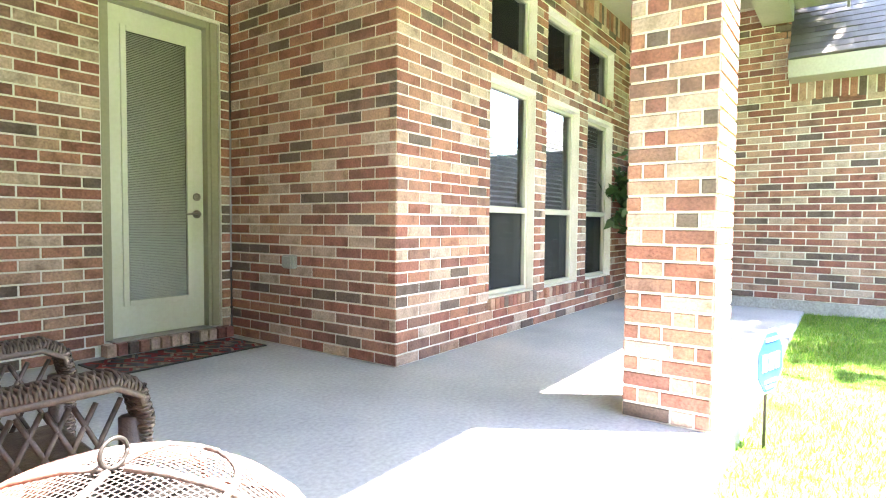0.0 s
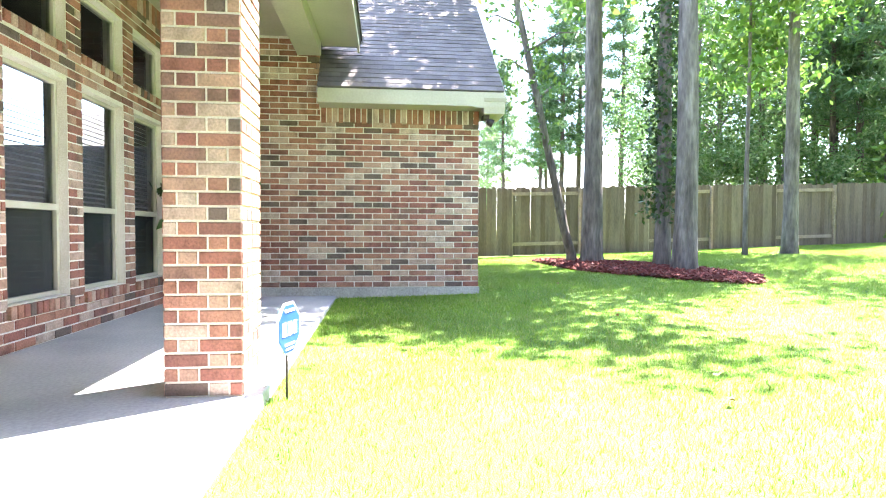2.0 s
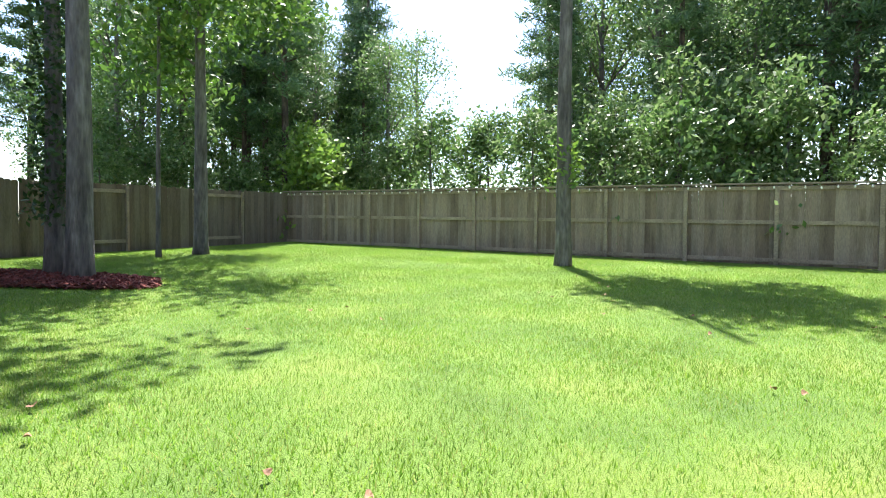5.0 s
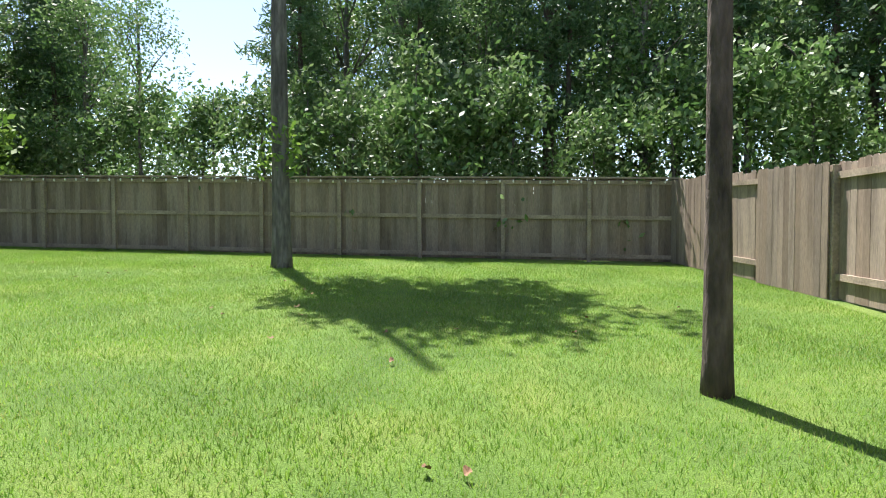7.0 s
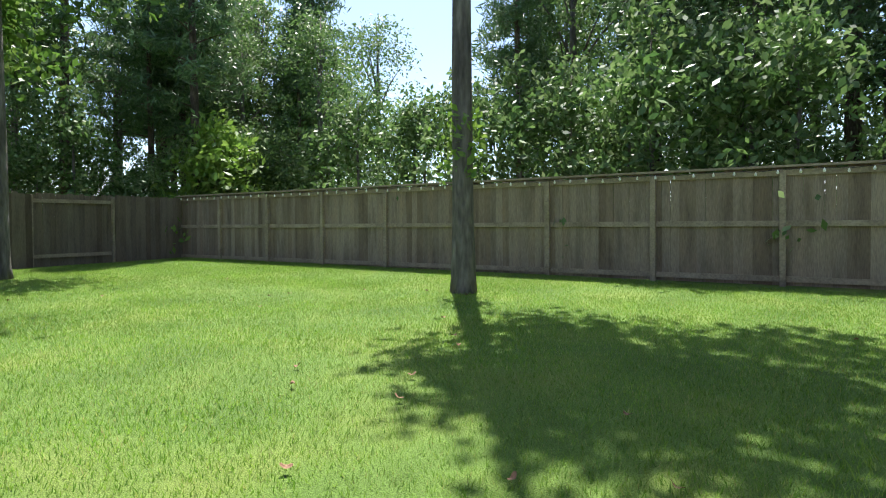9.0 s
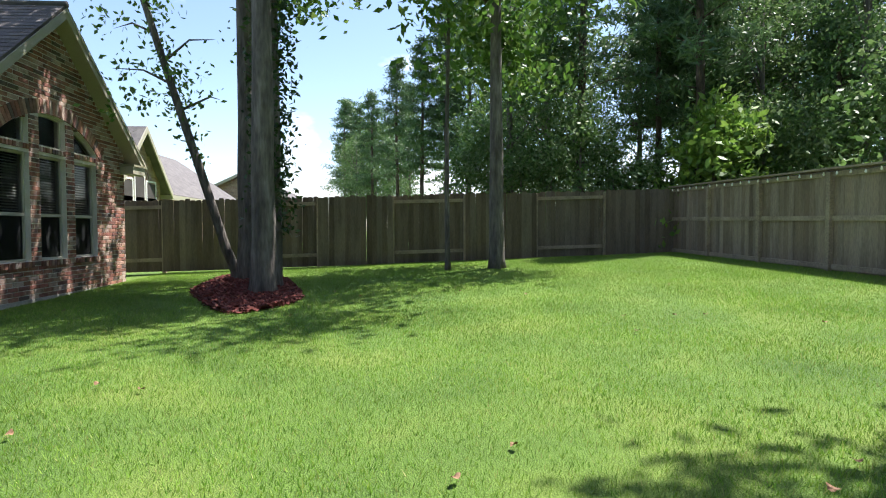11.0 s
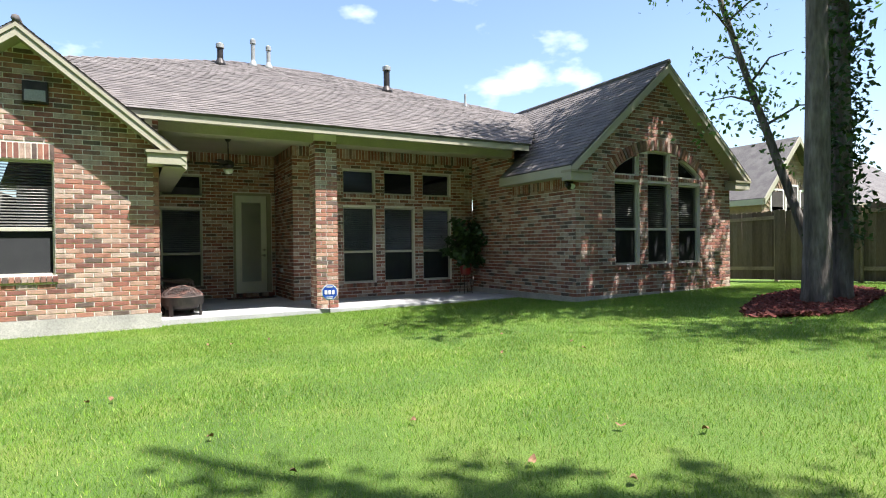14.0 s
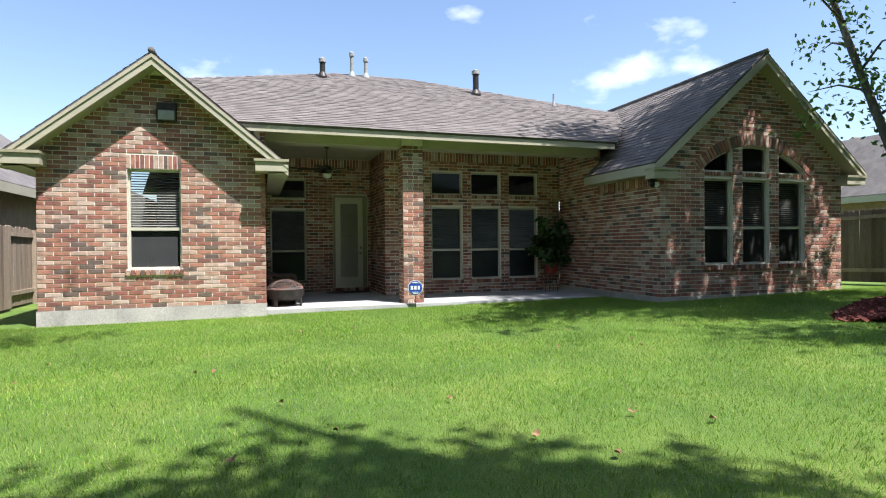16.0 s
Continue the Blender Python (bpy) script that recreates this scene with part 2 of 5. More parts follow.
# ---- mesh helpers ----
def part(name, bm, mat, parent=None, label=""):
    me = bpy.data.meshes.new(name)
    bm.to_mesh(me)
    bm.free()
    me.materials.append(mat)
    ob = new(name, me)
    ob.parent = parent
    if label:
        ob["label"] = label
    return ob


def raw(name, verts, faces, mat, parent=None, label="", kind=""):
    me = bpy.data.meshes.new(name)
    me.from_pydata(verts, [], faces)
    me.materials.append(mat)
    ob = new(name, me)
    ob.parent = parent
    return tagged(ob, label, kind=kind)


def box(bm, x0, x1, y0, y1, z0, z1, m=None, bevel=0.0):
    made = bmesh.ops.create_cube(bm, size=1.0, matrix=Matrix.LocRotScale(((x0 + x1) / 2, (y0 + y1) / 2, (z0 + z1) / 2), None, (abs(x1 - x0), abs(y1 - y0), abs(z1 - z0))))
    vs = made["verts"]
    if bevel:
        es = list({e for v in vs for e in v.link_edges})
        r = bmesh.ops.bevel(bm, geom=es, offset=bevel, segments=2, affect="EDGES", profile=0.5)
        vs = list({v for f in r["faces"] for v in f.verts} | {v for v in vs if v.is_valid})
    if m is not None:
        bmesh.ops.transform(bm, matrix=m, verts=vs)
    return vs


def boxed(name, ext, mat, parent=None, label="", bevel=0.0, m=None):
    bm = bmesh.new()
    box(bm, *ext, m=m, bevel=bevel)
    return part(name, bm, mat, parent, label)


def lathe(bm, profile, seg=24, m=None):
    """A body turned about z from (radius, height) pairs."""
    rings = []
    for r, z in profile:
        rings.append([bm.verts.new((r * math.cos(2 * math.pi * k / seg), r * math.sin(2 * math.pi * k / seg), z)) for k in range(seg)])
    for a, b in zip(rings, rings[1:]):
        for k in range(seg):
            bm.faces.new((a[k], a[(k + 1) % seg], b[(k + 1) % seg], b[k]))
    for ring in (rings[0], rings[-1]):
        bm.faces.new(ring)
    vs = [v for r in rings for v in r]
    if m is not None:
        bmesh.ops.transform(bm, matrix=m, verts=vs)
    bmesh.ops.recalc_face_normals(bm, faces=bm.faces)
    return vs


def tube(bm, pts, radii, seg=8, rough=0.0):
    """A tapered tube along points; rough: uneven girth."""
    rings = []
    for i, p in enumerate(pts):
        p = Vector(p)
        a = Vector(pts[max(0, i - 1)])
        b = Vector(pts[min(len(pts) - 1, i + 1)])
        d = (b - a).normalized()
        s = d.cross(Vector((0.31, 0.95, 0.02))).normalized()
        q = d.cross(s)
        ring = []
        for k in range(seg):
            w = 2 * math.pi * k / seg
            rr = radii[i] * (1 + rough * noise.noise(Vector((p.x * 3 + math.cos(w) * 2, p.y * 3 + math.sin(w) * 2, p.z * 1.6))))
            ring.append(bm.verts.new(p + s * rr * math.cos(w) + q * rr * math.sin(w)))
        rings.append(ring)
    for a, b in zip(rings, rings[1:]):
        for k in range(seg):
            bm.faces.new((a[k], a[(k + 1) % seg], b[(k + 1) % seg], b[k]))
    bm.faces.new(rings[0][::-1])
    bm.faces.new(rings[-1])
    for f in bm.faces:
        f.smooth = True


def thing(name, label, category, group="", kind=""):
    return tagged(new(name), label, category, group, kind)


def ground_z(x, y):
    z = -0.235 + 0.022 * x - 0.035 * y
    lo = -0.10 + 0.006 * x
    return lo + 0.5 * ((z - lo) + math.sqrt((z - lo) ** 2 + 0.004))


# ---- brickwork ----
COURSE, BRICK, JOINT = 0.0794, 0.254, 0.013
BRICK_MESH = {}
UP = Vector((0, 0, 1))


def brick_mesh(lu, lz, depth=0.09):
    key = (round(lu, 3), round(lz, 3), depth)
    if key not in BRICK_MESH:
        b = 0.004
        bm = bmesh.new()
        x, z = lu / 2, lz / 2
        # back face, chamfered front
        vs = [bm.verts.new(p) for p in ((-x, 0, -z), (x, 0, -z), (x, 0, z), (-x, 0, z), (-x, -depth + b, -z), (x, -depth + b, -z), (x, -depth + b, z), (-x, -depth + b, z),
                                        (-x + b, -depth, -z + b), (x - b, -depth, -z + b), (x - b, -depth, z - b), (-x + b, -depth, z - b))]
        for q in ((0, 1, 2, 3), (0, 4, 5, 1), (1, 5, 6, 2), (2, 6, 7, 3), (3, 7, 4, 0), (4, 8, 9, 5), (5, 9, 10, 6), (6, 10, 11, 7), (7, 11, 8, 4), (8, 11, 10, 9)):
            bm.faces.new([vs[k] for k in q])
        bmesh.ops.recalc_face_normals(bm, faces=bm.faces)
        me = bpy.data.meshes.new("brick")
        bm.to_mesh(me)
        bm.free()
        me.materials.append(M_BRICK)
        BRICK_MESH[key] = me
    return BRICK_MESH[key]


class Wall:
    """A brick-faced wall: o its foot at the left as one faces it, U along it, N outwards."""

    def __init__(self, name, o, U, N, length, top, label, openings=(), zb=0.0, singles=300, single_range=(0, 99), shade=0):
        self.o, self.U, self.N, self.length, self.top, self.zb = Vector(o), Vector(U), Vector(N), length, top, zb
        self.openings = list(openings)
        self.name, self.singles, self.single_range = name, singles, single_range
        self.ob = new(name)
        tagged(self.ob, label, "wall", kind="structure")
        self.bricks = []
        rot = Matrix((self.U, -self.N, UP)).transposed().to_4x4()
        self.m = Matrix.Translation(self.o) @ rot
        self.wall = None

    def p(self, u, d, z):
        return self.o + self.U * u + self.N * d + UP * z

    def open_spans(self, z):
        spans = []
        for op in self.openings:
            u0, u1, z0, z1 = op[:4]
            t = z1 if len(op) < 5 else None
            if t is not None:
                if z0 < z < z1:
                    spans.append((u0, u1))
            elif z > z0:
                f = op[4]
                us = [u0 + (u1 - u0) * k / 24 for k in range(25)]
                inside = [u for u in us if f(u) > z]
                if inside:
                    spans.append((min(inside), max(inside)))
        return spans

    def core(self, thick=0.20, back=-0.008):
        e0, e1 = 0.0095, self.length - 0.0095
        cuts = {e0, e1}
        for op in self.openings:
            cuts |= {op[0], op[1]}
            if len(op) > 4:
                cuts |= {op[0] + (op[1] - op[0]) * k / 16 for k in range(17)}
        n = max(1, int(self.length / 0.5))
        cuts |= {self.length * k / n for k in range(n + 1)}
        cuts |= {self.length / 2}
        cuts = sorted(c for c in cuts if e0 <= c <= e1)
        bm = bmesh.new()
        for a, b in zip(cuts, cuts[1:]):
            if b - a < 1e-5:
                continue
            mid = (a + b) / 2
            segs = [[(self.zb, self.zb), (self.top(a + 1e-6), self.top(b - 1e-6))]]
            for op in sorted((o for o in self.openings if o[0] - 1e-6 <= mid <= o[1] + 1e-6), key=lambda o: o[2]):
                lo, hi = segs.pop()
                t0, t1 = (op[3], op[3]) if len(op) < 5 else (op[4](a), op[4](b))
                segs += [[lo, (op[2], op[2])], [(t0, t1), hi]]
            for (l0, l1), (h0, h1) in segs:
                if h0 - l0 < 1e-4 and h1 - l1 < 1e-4:
                    continue
                q = [bm.verts.new(self.p(u, d, z)) for d in (back, -thick) for u, z in ((a, l0), (b, l1), (b, h1), (a, h0))]
                for f in ((0, 1, 2, 3), (7, 6, 5, 4), (0, 4, 5, 1), (1, 5, 6, 2), (2, 6, 7, 3), (3, 7, 4, 0)):
                    bm.faces.new([q[k] for k in f])
        bmesh.ops.remove_doubles(bm, verts=bm.verts, dist=1e-5)
        bmesh.ops.recalc_face_normals(bm, faces=bm.faces)
        part("mortar", bm, M_MORTAR, self.ob)
        return self

    def brick(self, u0, u1, z0, z1, proud=0.0, tilt=0.0):
        g = JOINT / 2
        self.bricks.append(((u0 + u1) / 2, (z0 + z1) / 2, u1 - u0 - 2 * g, z1 - z0 - 2 * g, proud + random.uniform(-0.0015, 0.0015), tilt))

    def courses(self, z0, z1, skip=(), phase=0.0, quoins=True):
        """Running bond between two heights; skip: (u0, u1, z0, z1) kept free for other patterns."""
        n = int(round((z1 - z0) / COURSE))
        for i in range(n):
            a, b = z0 + i * COURSE, z0 + (i + 1) * COURSE
            zm = (a + b) / 2
            us = [u * self.length / 200 for u in range(201)]
            ok = [u for u in us if self.top(u) > b - 0.02]
            if not ok:
                break
            lo, hi = min(ok), max(ok)
            holes = sorted(self.open_spans(zm) + [(s[0], s[1]) for s in skip if s[2] < zm < s[3]])
            spans, x = [], lo
            for h0, h1 in holes:
                if h0 > x + 0.01:
                    spans.append((x, min(h0, hi)))
                x = max(x, h1)
            if x < hi - 0.01:
                spans.append((x, hi))
            off = phase + (BRICK / 2 if i % 2 else 0.0)
            for s0, s1 in spans:
                k = math.floor((s0 - off) / BRICK)
                x = s0
                while x < s1 - 0.012:
                    k += 1
                    e = min(off + k * BRICK, s1)
                    if s1 - e < 0.035:
                        e = s1
                    if e - x > 0.03:
                        self.brick(x, e, a, b)
                        x = e
                    elif e >= s1:
                        break
        return self

    def soldiers(self, u0, u1, z0, z1, proud=0.0, width=COURSE):
        n = max(1, round((u1 - u0) / width))
        for k in range(n):
            self.brick(u0 + (u1 - u0) * k / n, u0 + (u1 - u0) * (k + 1) / n, z0, z1, proud)
        return self

    def finish(self):
        lo, hi = self.single_range
        near = [b for b in self.bricks if lo <= b[0] <= hi and b[1] < 2.6]
        rest = [b for b in self.bricks if not (lo <= b[0] <= hi and b[1] < 2.6)]
        if len(near) > self.singles:
            rest += near[self.singles:]
            near = near[:self.singles]
        for u, z, lu, lz, pr, tilt in near:
            ob = new("brick", brick_mesh(lu, lz))
            ob.parent = self.ob
            ob.matrix_basis = self.m @ Matrix.Translation((u, 0.09 - pr, z)) @ Matrix.Rotation(tilt, 4, "Y")
        if rest:
            verts, faces = [], []
            for u, z, lu, lz, pr, tilt in rest:
                me = brick_mesh(lu, lz)
                mm = self.m @ Matrix.Translation((u, 0.09 - pr, z)) @ Matrix.Rotation(tilt, 4, "Y")
                k = len(verts)
                verts += [mm @ v.co for v in me.vertices]
                faces += [[k + i for i in p.vertices] for p in me.polygons]
            raw("brick_field", verts, faces, M_BRICKS, self.ob, kind="stuff")


WINDOW_NO = [0]


def window(wall, u0, u1, z0, z1, rail=0.0, blinds=1.0, depth=0.085, arch=None, screen=True, mat=M_VINYL):
    """A vinyl window in a wall's opening; rail: the height of its meeting rail (0: a fixed light)."""
    WINDOW_NO[0] += 1
    ob = tagged(new("window_%d" % WINDOW_NO[0]), "cream vinyl window with dark glass and pale blinds" if rail else "fixed cream vinyl transom window", "window", kind="structure")
    fw = 0.037

    def bar(name, a, b, c, d, d0, d1, m=mat, par=ob):
        bm = bmesh.new()
        q = box(bm, a, b, -d0, -d1, c, d, bevel=0.004)
        bmesh.ops.transform(bm, matrix=wall.m, verts=bm.verts)
        return part(name, bm, m, par)

    d0, d1 = -depth, -depth - 0.06
    bar("jamb", u0, u0 + fw, z0, z1 if not arch else arch(u0 + fw / 2), d0, d1)
    bar("jamb", u1 - fw, u1, z0, z1 if not arch else arch(u1 - fw / 2), d0, d1)
    bar("window_sill", u0 + fw, u1 - fw, z0, z0 + fw, d0 + 0.006, d1)
    if not arch:
        bar("head", u0 + fw, u1 - fw, z1 - fw, z1, d0, d1)
        outline = [(u0 + fw, z0 + fw), (u1 - fw, z0 + fw), (u1 - fw, z1 - fw), (u0 + fw, z1 - fw)]
    else:
        us = [u0 + fw + (u1 - u0 - 2 * fw) * k / 10 for k in range(11)]
        bm = bmesh.new()
        for a, b in zip(us, us[1:]):
            q = [bm.verts.new(wall.p(u, d, z)) for d in (d0, d1) for u, z in ((a, arch(a) - fw), (b, arch(b) - fw), (b, arch(b)), (a, arch(a)))]
            for f in ((0, 1, 2, 3), (7, 6, 5, 4), (0, 4, 5, 1), (1, 5, 6, 2), (2, 6, 7, 3), (3, 7, 4, 0)):
                bm.faces.new([q[k] for k in f])
        part("head", bm, mat, ob)
        outline = [(u0 + fw, z0 + fw), (u1 - fw, z0 + fw)] + [(u, arch(u) - fw) for u in reversed(us)]
    if rail:
        bar("meeting_rail", u0 + fw, u1 - fw, rail - 0.028, rail + 0.028, d0 + 0.004, d1)
    panes = [outline] if not rail else [[(u0 + fw, z0 + fw), (u1 - fw, z0 + fw), (u1 - fw, rail - 0.028), (u0 + fw, rail - 0.028)],
                                        [(u0 + fw, rail + 0.028), (u1 - fw, rail + 0.028), (u1 - fw, z1 - fw), (u0 + fw, z1 - fw)]]
    for pn in panes:
        bm = bmesh.new()
        bm.faces.new([bm.verts.new(wall.p(u, d0 - 0.03, z)) for u, z in pn])
        g = part("pane", bm, M_GLASS, ob)
        g.visible_shadow = False
    if rail and screen:
        bar("insect_screen", u0 + fw, u1 - fw, z0 + fw, rail - 0.03, d0 - 0.042, d0 - 0.045, M_SCREEN)
    if blinds:
        zt = z1 - fw if not arch else min(arch(u0 + fw), arch(u1 - fw)) - fw
        zb = zt - (zt - z0 - fw) * blinds
        verts, faces = [], []
        z = zt - 0.03
        while z > zb:
            k = len(verts)
            for dd, dz in ((d1 - 0.02, -0.010), (d1 - 0.065, 0.010)):
                for u in (u0 + fw - 0.01, u1 - fw + 0.01):
                    for th in (0.0, 0.003):
                        verts.append(wall.p(u, dd, z + dz + th))
            faces += [[k + i for i in f] for f in ((0, 2, 6, 4), (1, 5, 7, 3), (0, 1, 3, 2), (4, 6, 7, 5), (0, 4, 5, 1), (2, 3, 7, 6))]
            z -= 0.047
        raw("blind_slats", verts, faces, M_BLIND, ob, "pale horizontal blind slats", "stuff")
    return ob


# ---- house: walls ----
X_WING, Y_WING, X_END = 4.80, -4.04, 9.80
CEIL = 3.56
flat = lambda h: (lambda u: h)

# window wall under the porch roof (faces the yard)
W_WIN = [(1.20, 2.02), (2.26, 3.08), (3.32, 4.14)]
w_open = [(a, b, 0.35, 2.185) for a, b in W_WIN] + [(a, b, 2.50, 3.08) for a, b in W_WIN]
wall_w = Wall("wall_porch_windows", (0, 0, 0), (1, 0, 0), (0, -1, 0), X_WING, flat(CEIL), "red and buff brick wall behind the porch with three tall windows", w_open, singles=300, single_range=(0, 2.3)).core()
wall_w.courses(0, 3.33, skip=[(a, b, 0.24, 0.35) for a, b in W_WIN] + [(a, b, 2.40, 2.50) for a, b in W_WIN])
for a, b in W_WIN:
    wall_w.soldiers(a - 0.02, b + 0.02, 0.24, 0.348, 0.03)
    wall_w.soldiers(a, b, 2.40, 2.498, 0.012)
wall_w.soldiers(0, X_WING, 3.31, CEIL)
for a, b in W_WIN:
    window(wall_w, a, b, 0.352, 2.183, rail=1.10)
    window(wall_w, a, b, 2.502, 3.078, blinds=0)

# short return wall with the outlet (faces the porch nook)
wall_s = Wall("wall_porch_return", (0, 1.85, 0), (0, -1, 0), (-1, 0, 0), 1.85, flat(CEIL), "brick return wall of the porch nook", singles=300).core()
wall_s.courses(0, 3.33, phase=0.127)
wall_s.soldiers(0, 1.85, 3.31, CEIL)

# door wall at the back of the porch nook
X_LEFT = -2.80
door_open = [(X_LEFT * -1 - 1.02, X_LEFT * -1 - 0.09, 0.085, 2.60), (0.17, 1.07, 0.28, 2.19), (0.17, 1.07, 2.49, 3.0)]
wall_d = Wall("wall_porch_door", (X_LEFT, 1.85, 0), (1, 0, 0), (0, -1, 0), -X_LEFT, flat(CEIL), "brick wall with a glazed back door", door_open, singles=260, single_range=(0.6, 3)).core()
wall_d.courses(0, 3.33, skip=[(1.72, 2.80, 0, 0.10)])
wall_d.soldiers(0, -X_LEFT, 3.31, CEIL)
wall_d.soldiers(1.74, 2.76, 0.0, 0.098, 0.10)
window(wall_d, 0.17, 1.07, 0.282, 2.188, rail=1.10)
window(wall_d, 0.17, 1.07, 2.492, 2.998, blinds=0)

# left wing: side wall and gabled front
GL = 3.76
gl_top = lambda u: 4.48 - 0.82 * abs(u - GL / 2)
LW = (1.40, 2.28)
wall_ls = Wall("wall_left_wing_side", (X_LEFT, -2.2, 0), (0, 1, 0), (1, 0, 0), 4.05, flat(CEIL), "brick side wall of the bedroom wing", singles=0).core()
wall_ls.courses(0, 3.5)
wall_l = Wall("wall_left_gable", (-6.56, -2.2, 0.14), (1, 0, 0), (0, -1, 0), GL, lambda u: gl_top(u) - 0.14, "red brick gable wall of the bedroom wing", [(*LW, 0.69, 2.50)], singles=280, single_range=(2.4, 3.9)).core()
wall_l.courses(0, 4.2, skip=[(LW[0], LW[1], 2.5, 2.76), (LW[0] - 0.02, LW[1] + 0.02, 0.58, 0.69)])
wall_l.soldiers(LW[0] - 0.02, LW[1] + 0.02, 2.505, 2.76)
wall_l.soldiers(LW[0] - 0.04, LW[1] + 0.04, 0.58, 0.688, 0.035)
window(wall_l, *LW, 0.692, 2.498, rail=1.42, blinds=1.0)

# right wing: side wall and gabled front with the arched window group
wall_rs = Wall("wall_right_wing_side", (X_WING, 0, 0.12), (0, -1, 0), (-1, 0, 0), -Y_WING, lambda u: 3.44 if u < 1.83 else 2.52, "red and buff brick side wall of the right wing", singles=300, single_range=(1.2, 4)).core()
wall_rs.courses(0, 3.4, skip=[(1.83, 4.1, 2.27, 2.6)])
wall_rs.soldiers(1.83, -Y_WING, 2.27, 2.52)
GR = X_END - X_WING
gr_top = lambda u: 5.04 - 0.85 * abs(u - GR / 2)
ARC_R, ARC_Z = 2.15, 3.30
arc = lambda u: ARC_Z - 0.12 - ARC_R + math.sqrt(ARC_R ** 2 - (u - GR / 2) ** 2)
G_WIN = [(1.12, 1.86), (2.13, 2.87), (3.14, 3.88)]
g_open = [(a, b, 0.64, 2.45) for a, b in G_WIN] + [(a, b, 2.60, 0, arc) for a, b in G_WIN]
wall_r = Wall("wall_right_gable", (X_WING, Y_WING, 0.12), (1, 0, 0), (0, -1, 0), GR, lambda u: gr_top(u) - 0.12, "red brick gable wall with arched window group", g_open, singles=300, single_range=(0, 1.2)).core()
skips = [(a - 0.02, b + 0.02, 0.53, 0.64) for a, b in G_WIN] + [(a, b, 2.5, 2.6) for a, b in G_WIN]
for k in range(24):
    ua = 0.98 + (3.04) * k / 24
    ub = ua + 3.04 / 24
    um = (ua + ub) / 2
    skips.append((ua, ub, arc(min(max(um, 1.0), 4.0)), arc(min(max(um, 1.0), 4.0)) + 0.25))
wall_r.courses(0, 4.9, skip=skips)
for a, b in G_WIN:
    wall_r.soldiers(a - 0.03, b + 0.03, 0.53, 0.638, 0.035)
    wall_r.soldiers(a, b, 2.50, 2.598, 0.015)
n_arch = 40
half = math.asin(1.50 / ARC_R)
for k in range(n_arch):
    w = -half + 2 * half * (k + 0.5) / n_arch
    rm = ARC_R + 0.13
    zc = ARC_Z - 0.12 - ARC_R + rm * math.cos(w)
    uc = GR / 2 + rm * math.sin(w)
    wd = 2 * half * rm / n_arch
    wall_r.bricks.append((uc, zc, wd - 0.01, 0.245, 0.014, w))
for a, b in G_WIN:
    window(wall_r, a, b, 0.642, 2.448, rail=1.42)
    window(wall_r, a, b, 2.602, 0, blinds=0, arch=arc)

# unseen plain walls added to close the house, so no sky shows through
def plain_wall(name, ext):
    return tagged(boxed(name, ext, M_FOUND), "added plain wall that keeps the sky out of the rooms", "wall", kind="structure")


plain_wall("wall_left_end", (-6.56, -6.37, -2.0, 9.0, -0.2, 2.85))
plain_wall("wall_right_end", (X_END - 0.19, X_END, Y_WING + 0.2, 9.0, -0.2, 2.70))
plain_wall("wall_rear", (-6.37, X_END - 0.19, 8.8, 9.0, -0.2, 3.4))
# floor and ceiling coloured near black to stand for room shade
tagged(boxed("floor", (-6.3, X_END - 0.25, -1.95, 8.7, -0.1, 0.0), M_INDOOR_SHADE), "indoor floor with room shade put into its colour", "floor", kind="structure").location.z = -0.03
tagged(boxed("ceiling_indoor", (0.25, X_WING, 0.25, 8.7, 3.2, 3.25), M_INDOOR_SHADE), "indoor ceiling with room shade put into its colour", "ceiling", kind="structure")

# foundations and porch slab
tagged(boxed("foundation_left", (-6.57, X_LEFT + 0.012, -2.212, -2.0, -0.6, 0.138), M_FOUND), "grey concrete foundation edge under the bedroom wing", "foundation", kind="structure")
tagged(boxed("foundation_right_front", (X_WING - 0.012, X_END + 0.01, Y_WING - 0.012, Y_WING + 0.2, -0.6, 0.118), M_FOUND), "grey concrete foundation edge", "foundation", kind="structure")
tagged(boxed("foundation_right_side", (X_WING - 0.012, X_WING + 0.2, Y_WING + 0.2, -0.001, -0.6, 0.118), M_FOUND), "grey concrete foundation edge", "foundation", kind="structure")
tagged(boxed("patio_slab", (X_LEFT + 0.014, X_WING - 0.001, -2.04, 2.1, -0.5, 0.0), M_CONCRETE, bevel=0.012), "smooth grey concrete porch slab", "patio", kind="structure")

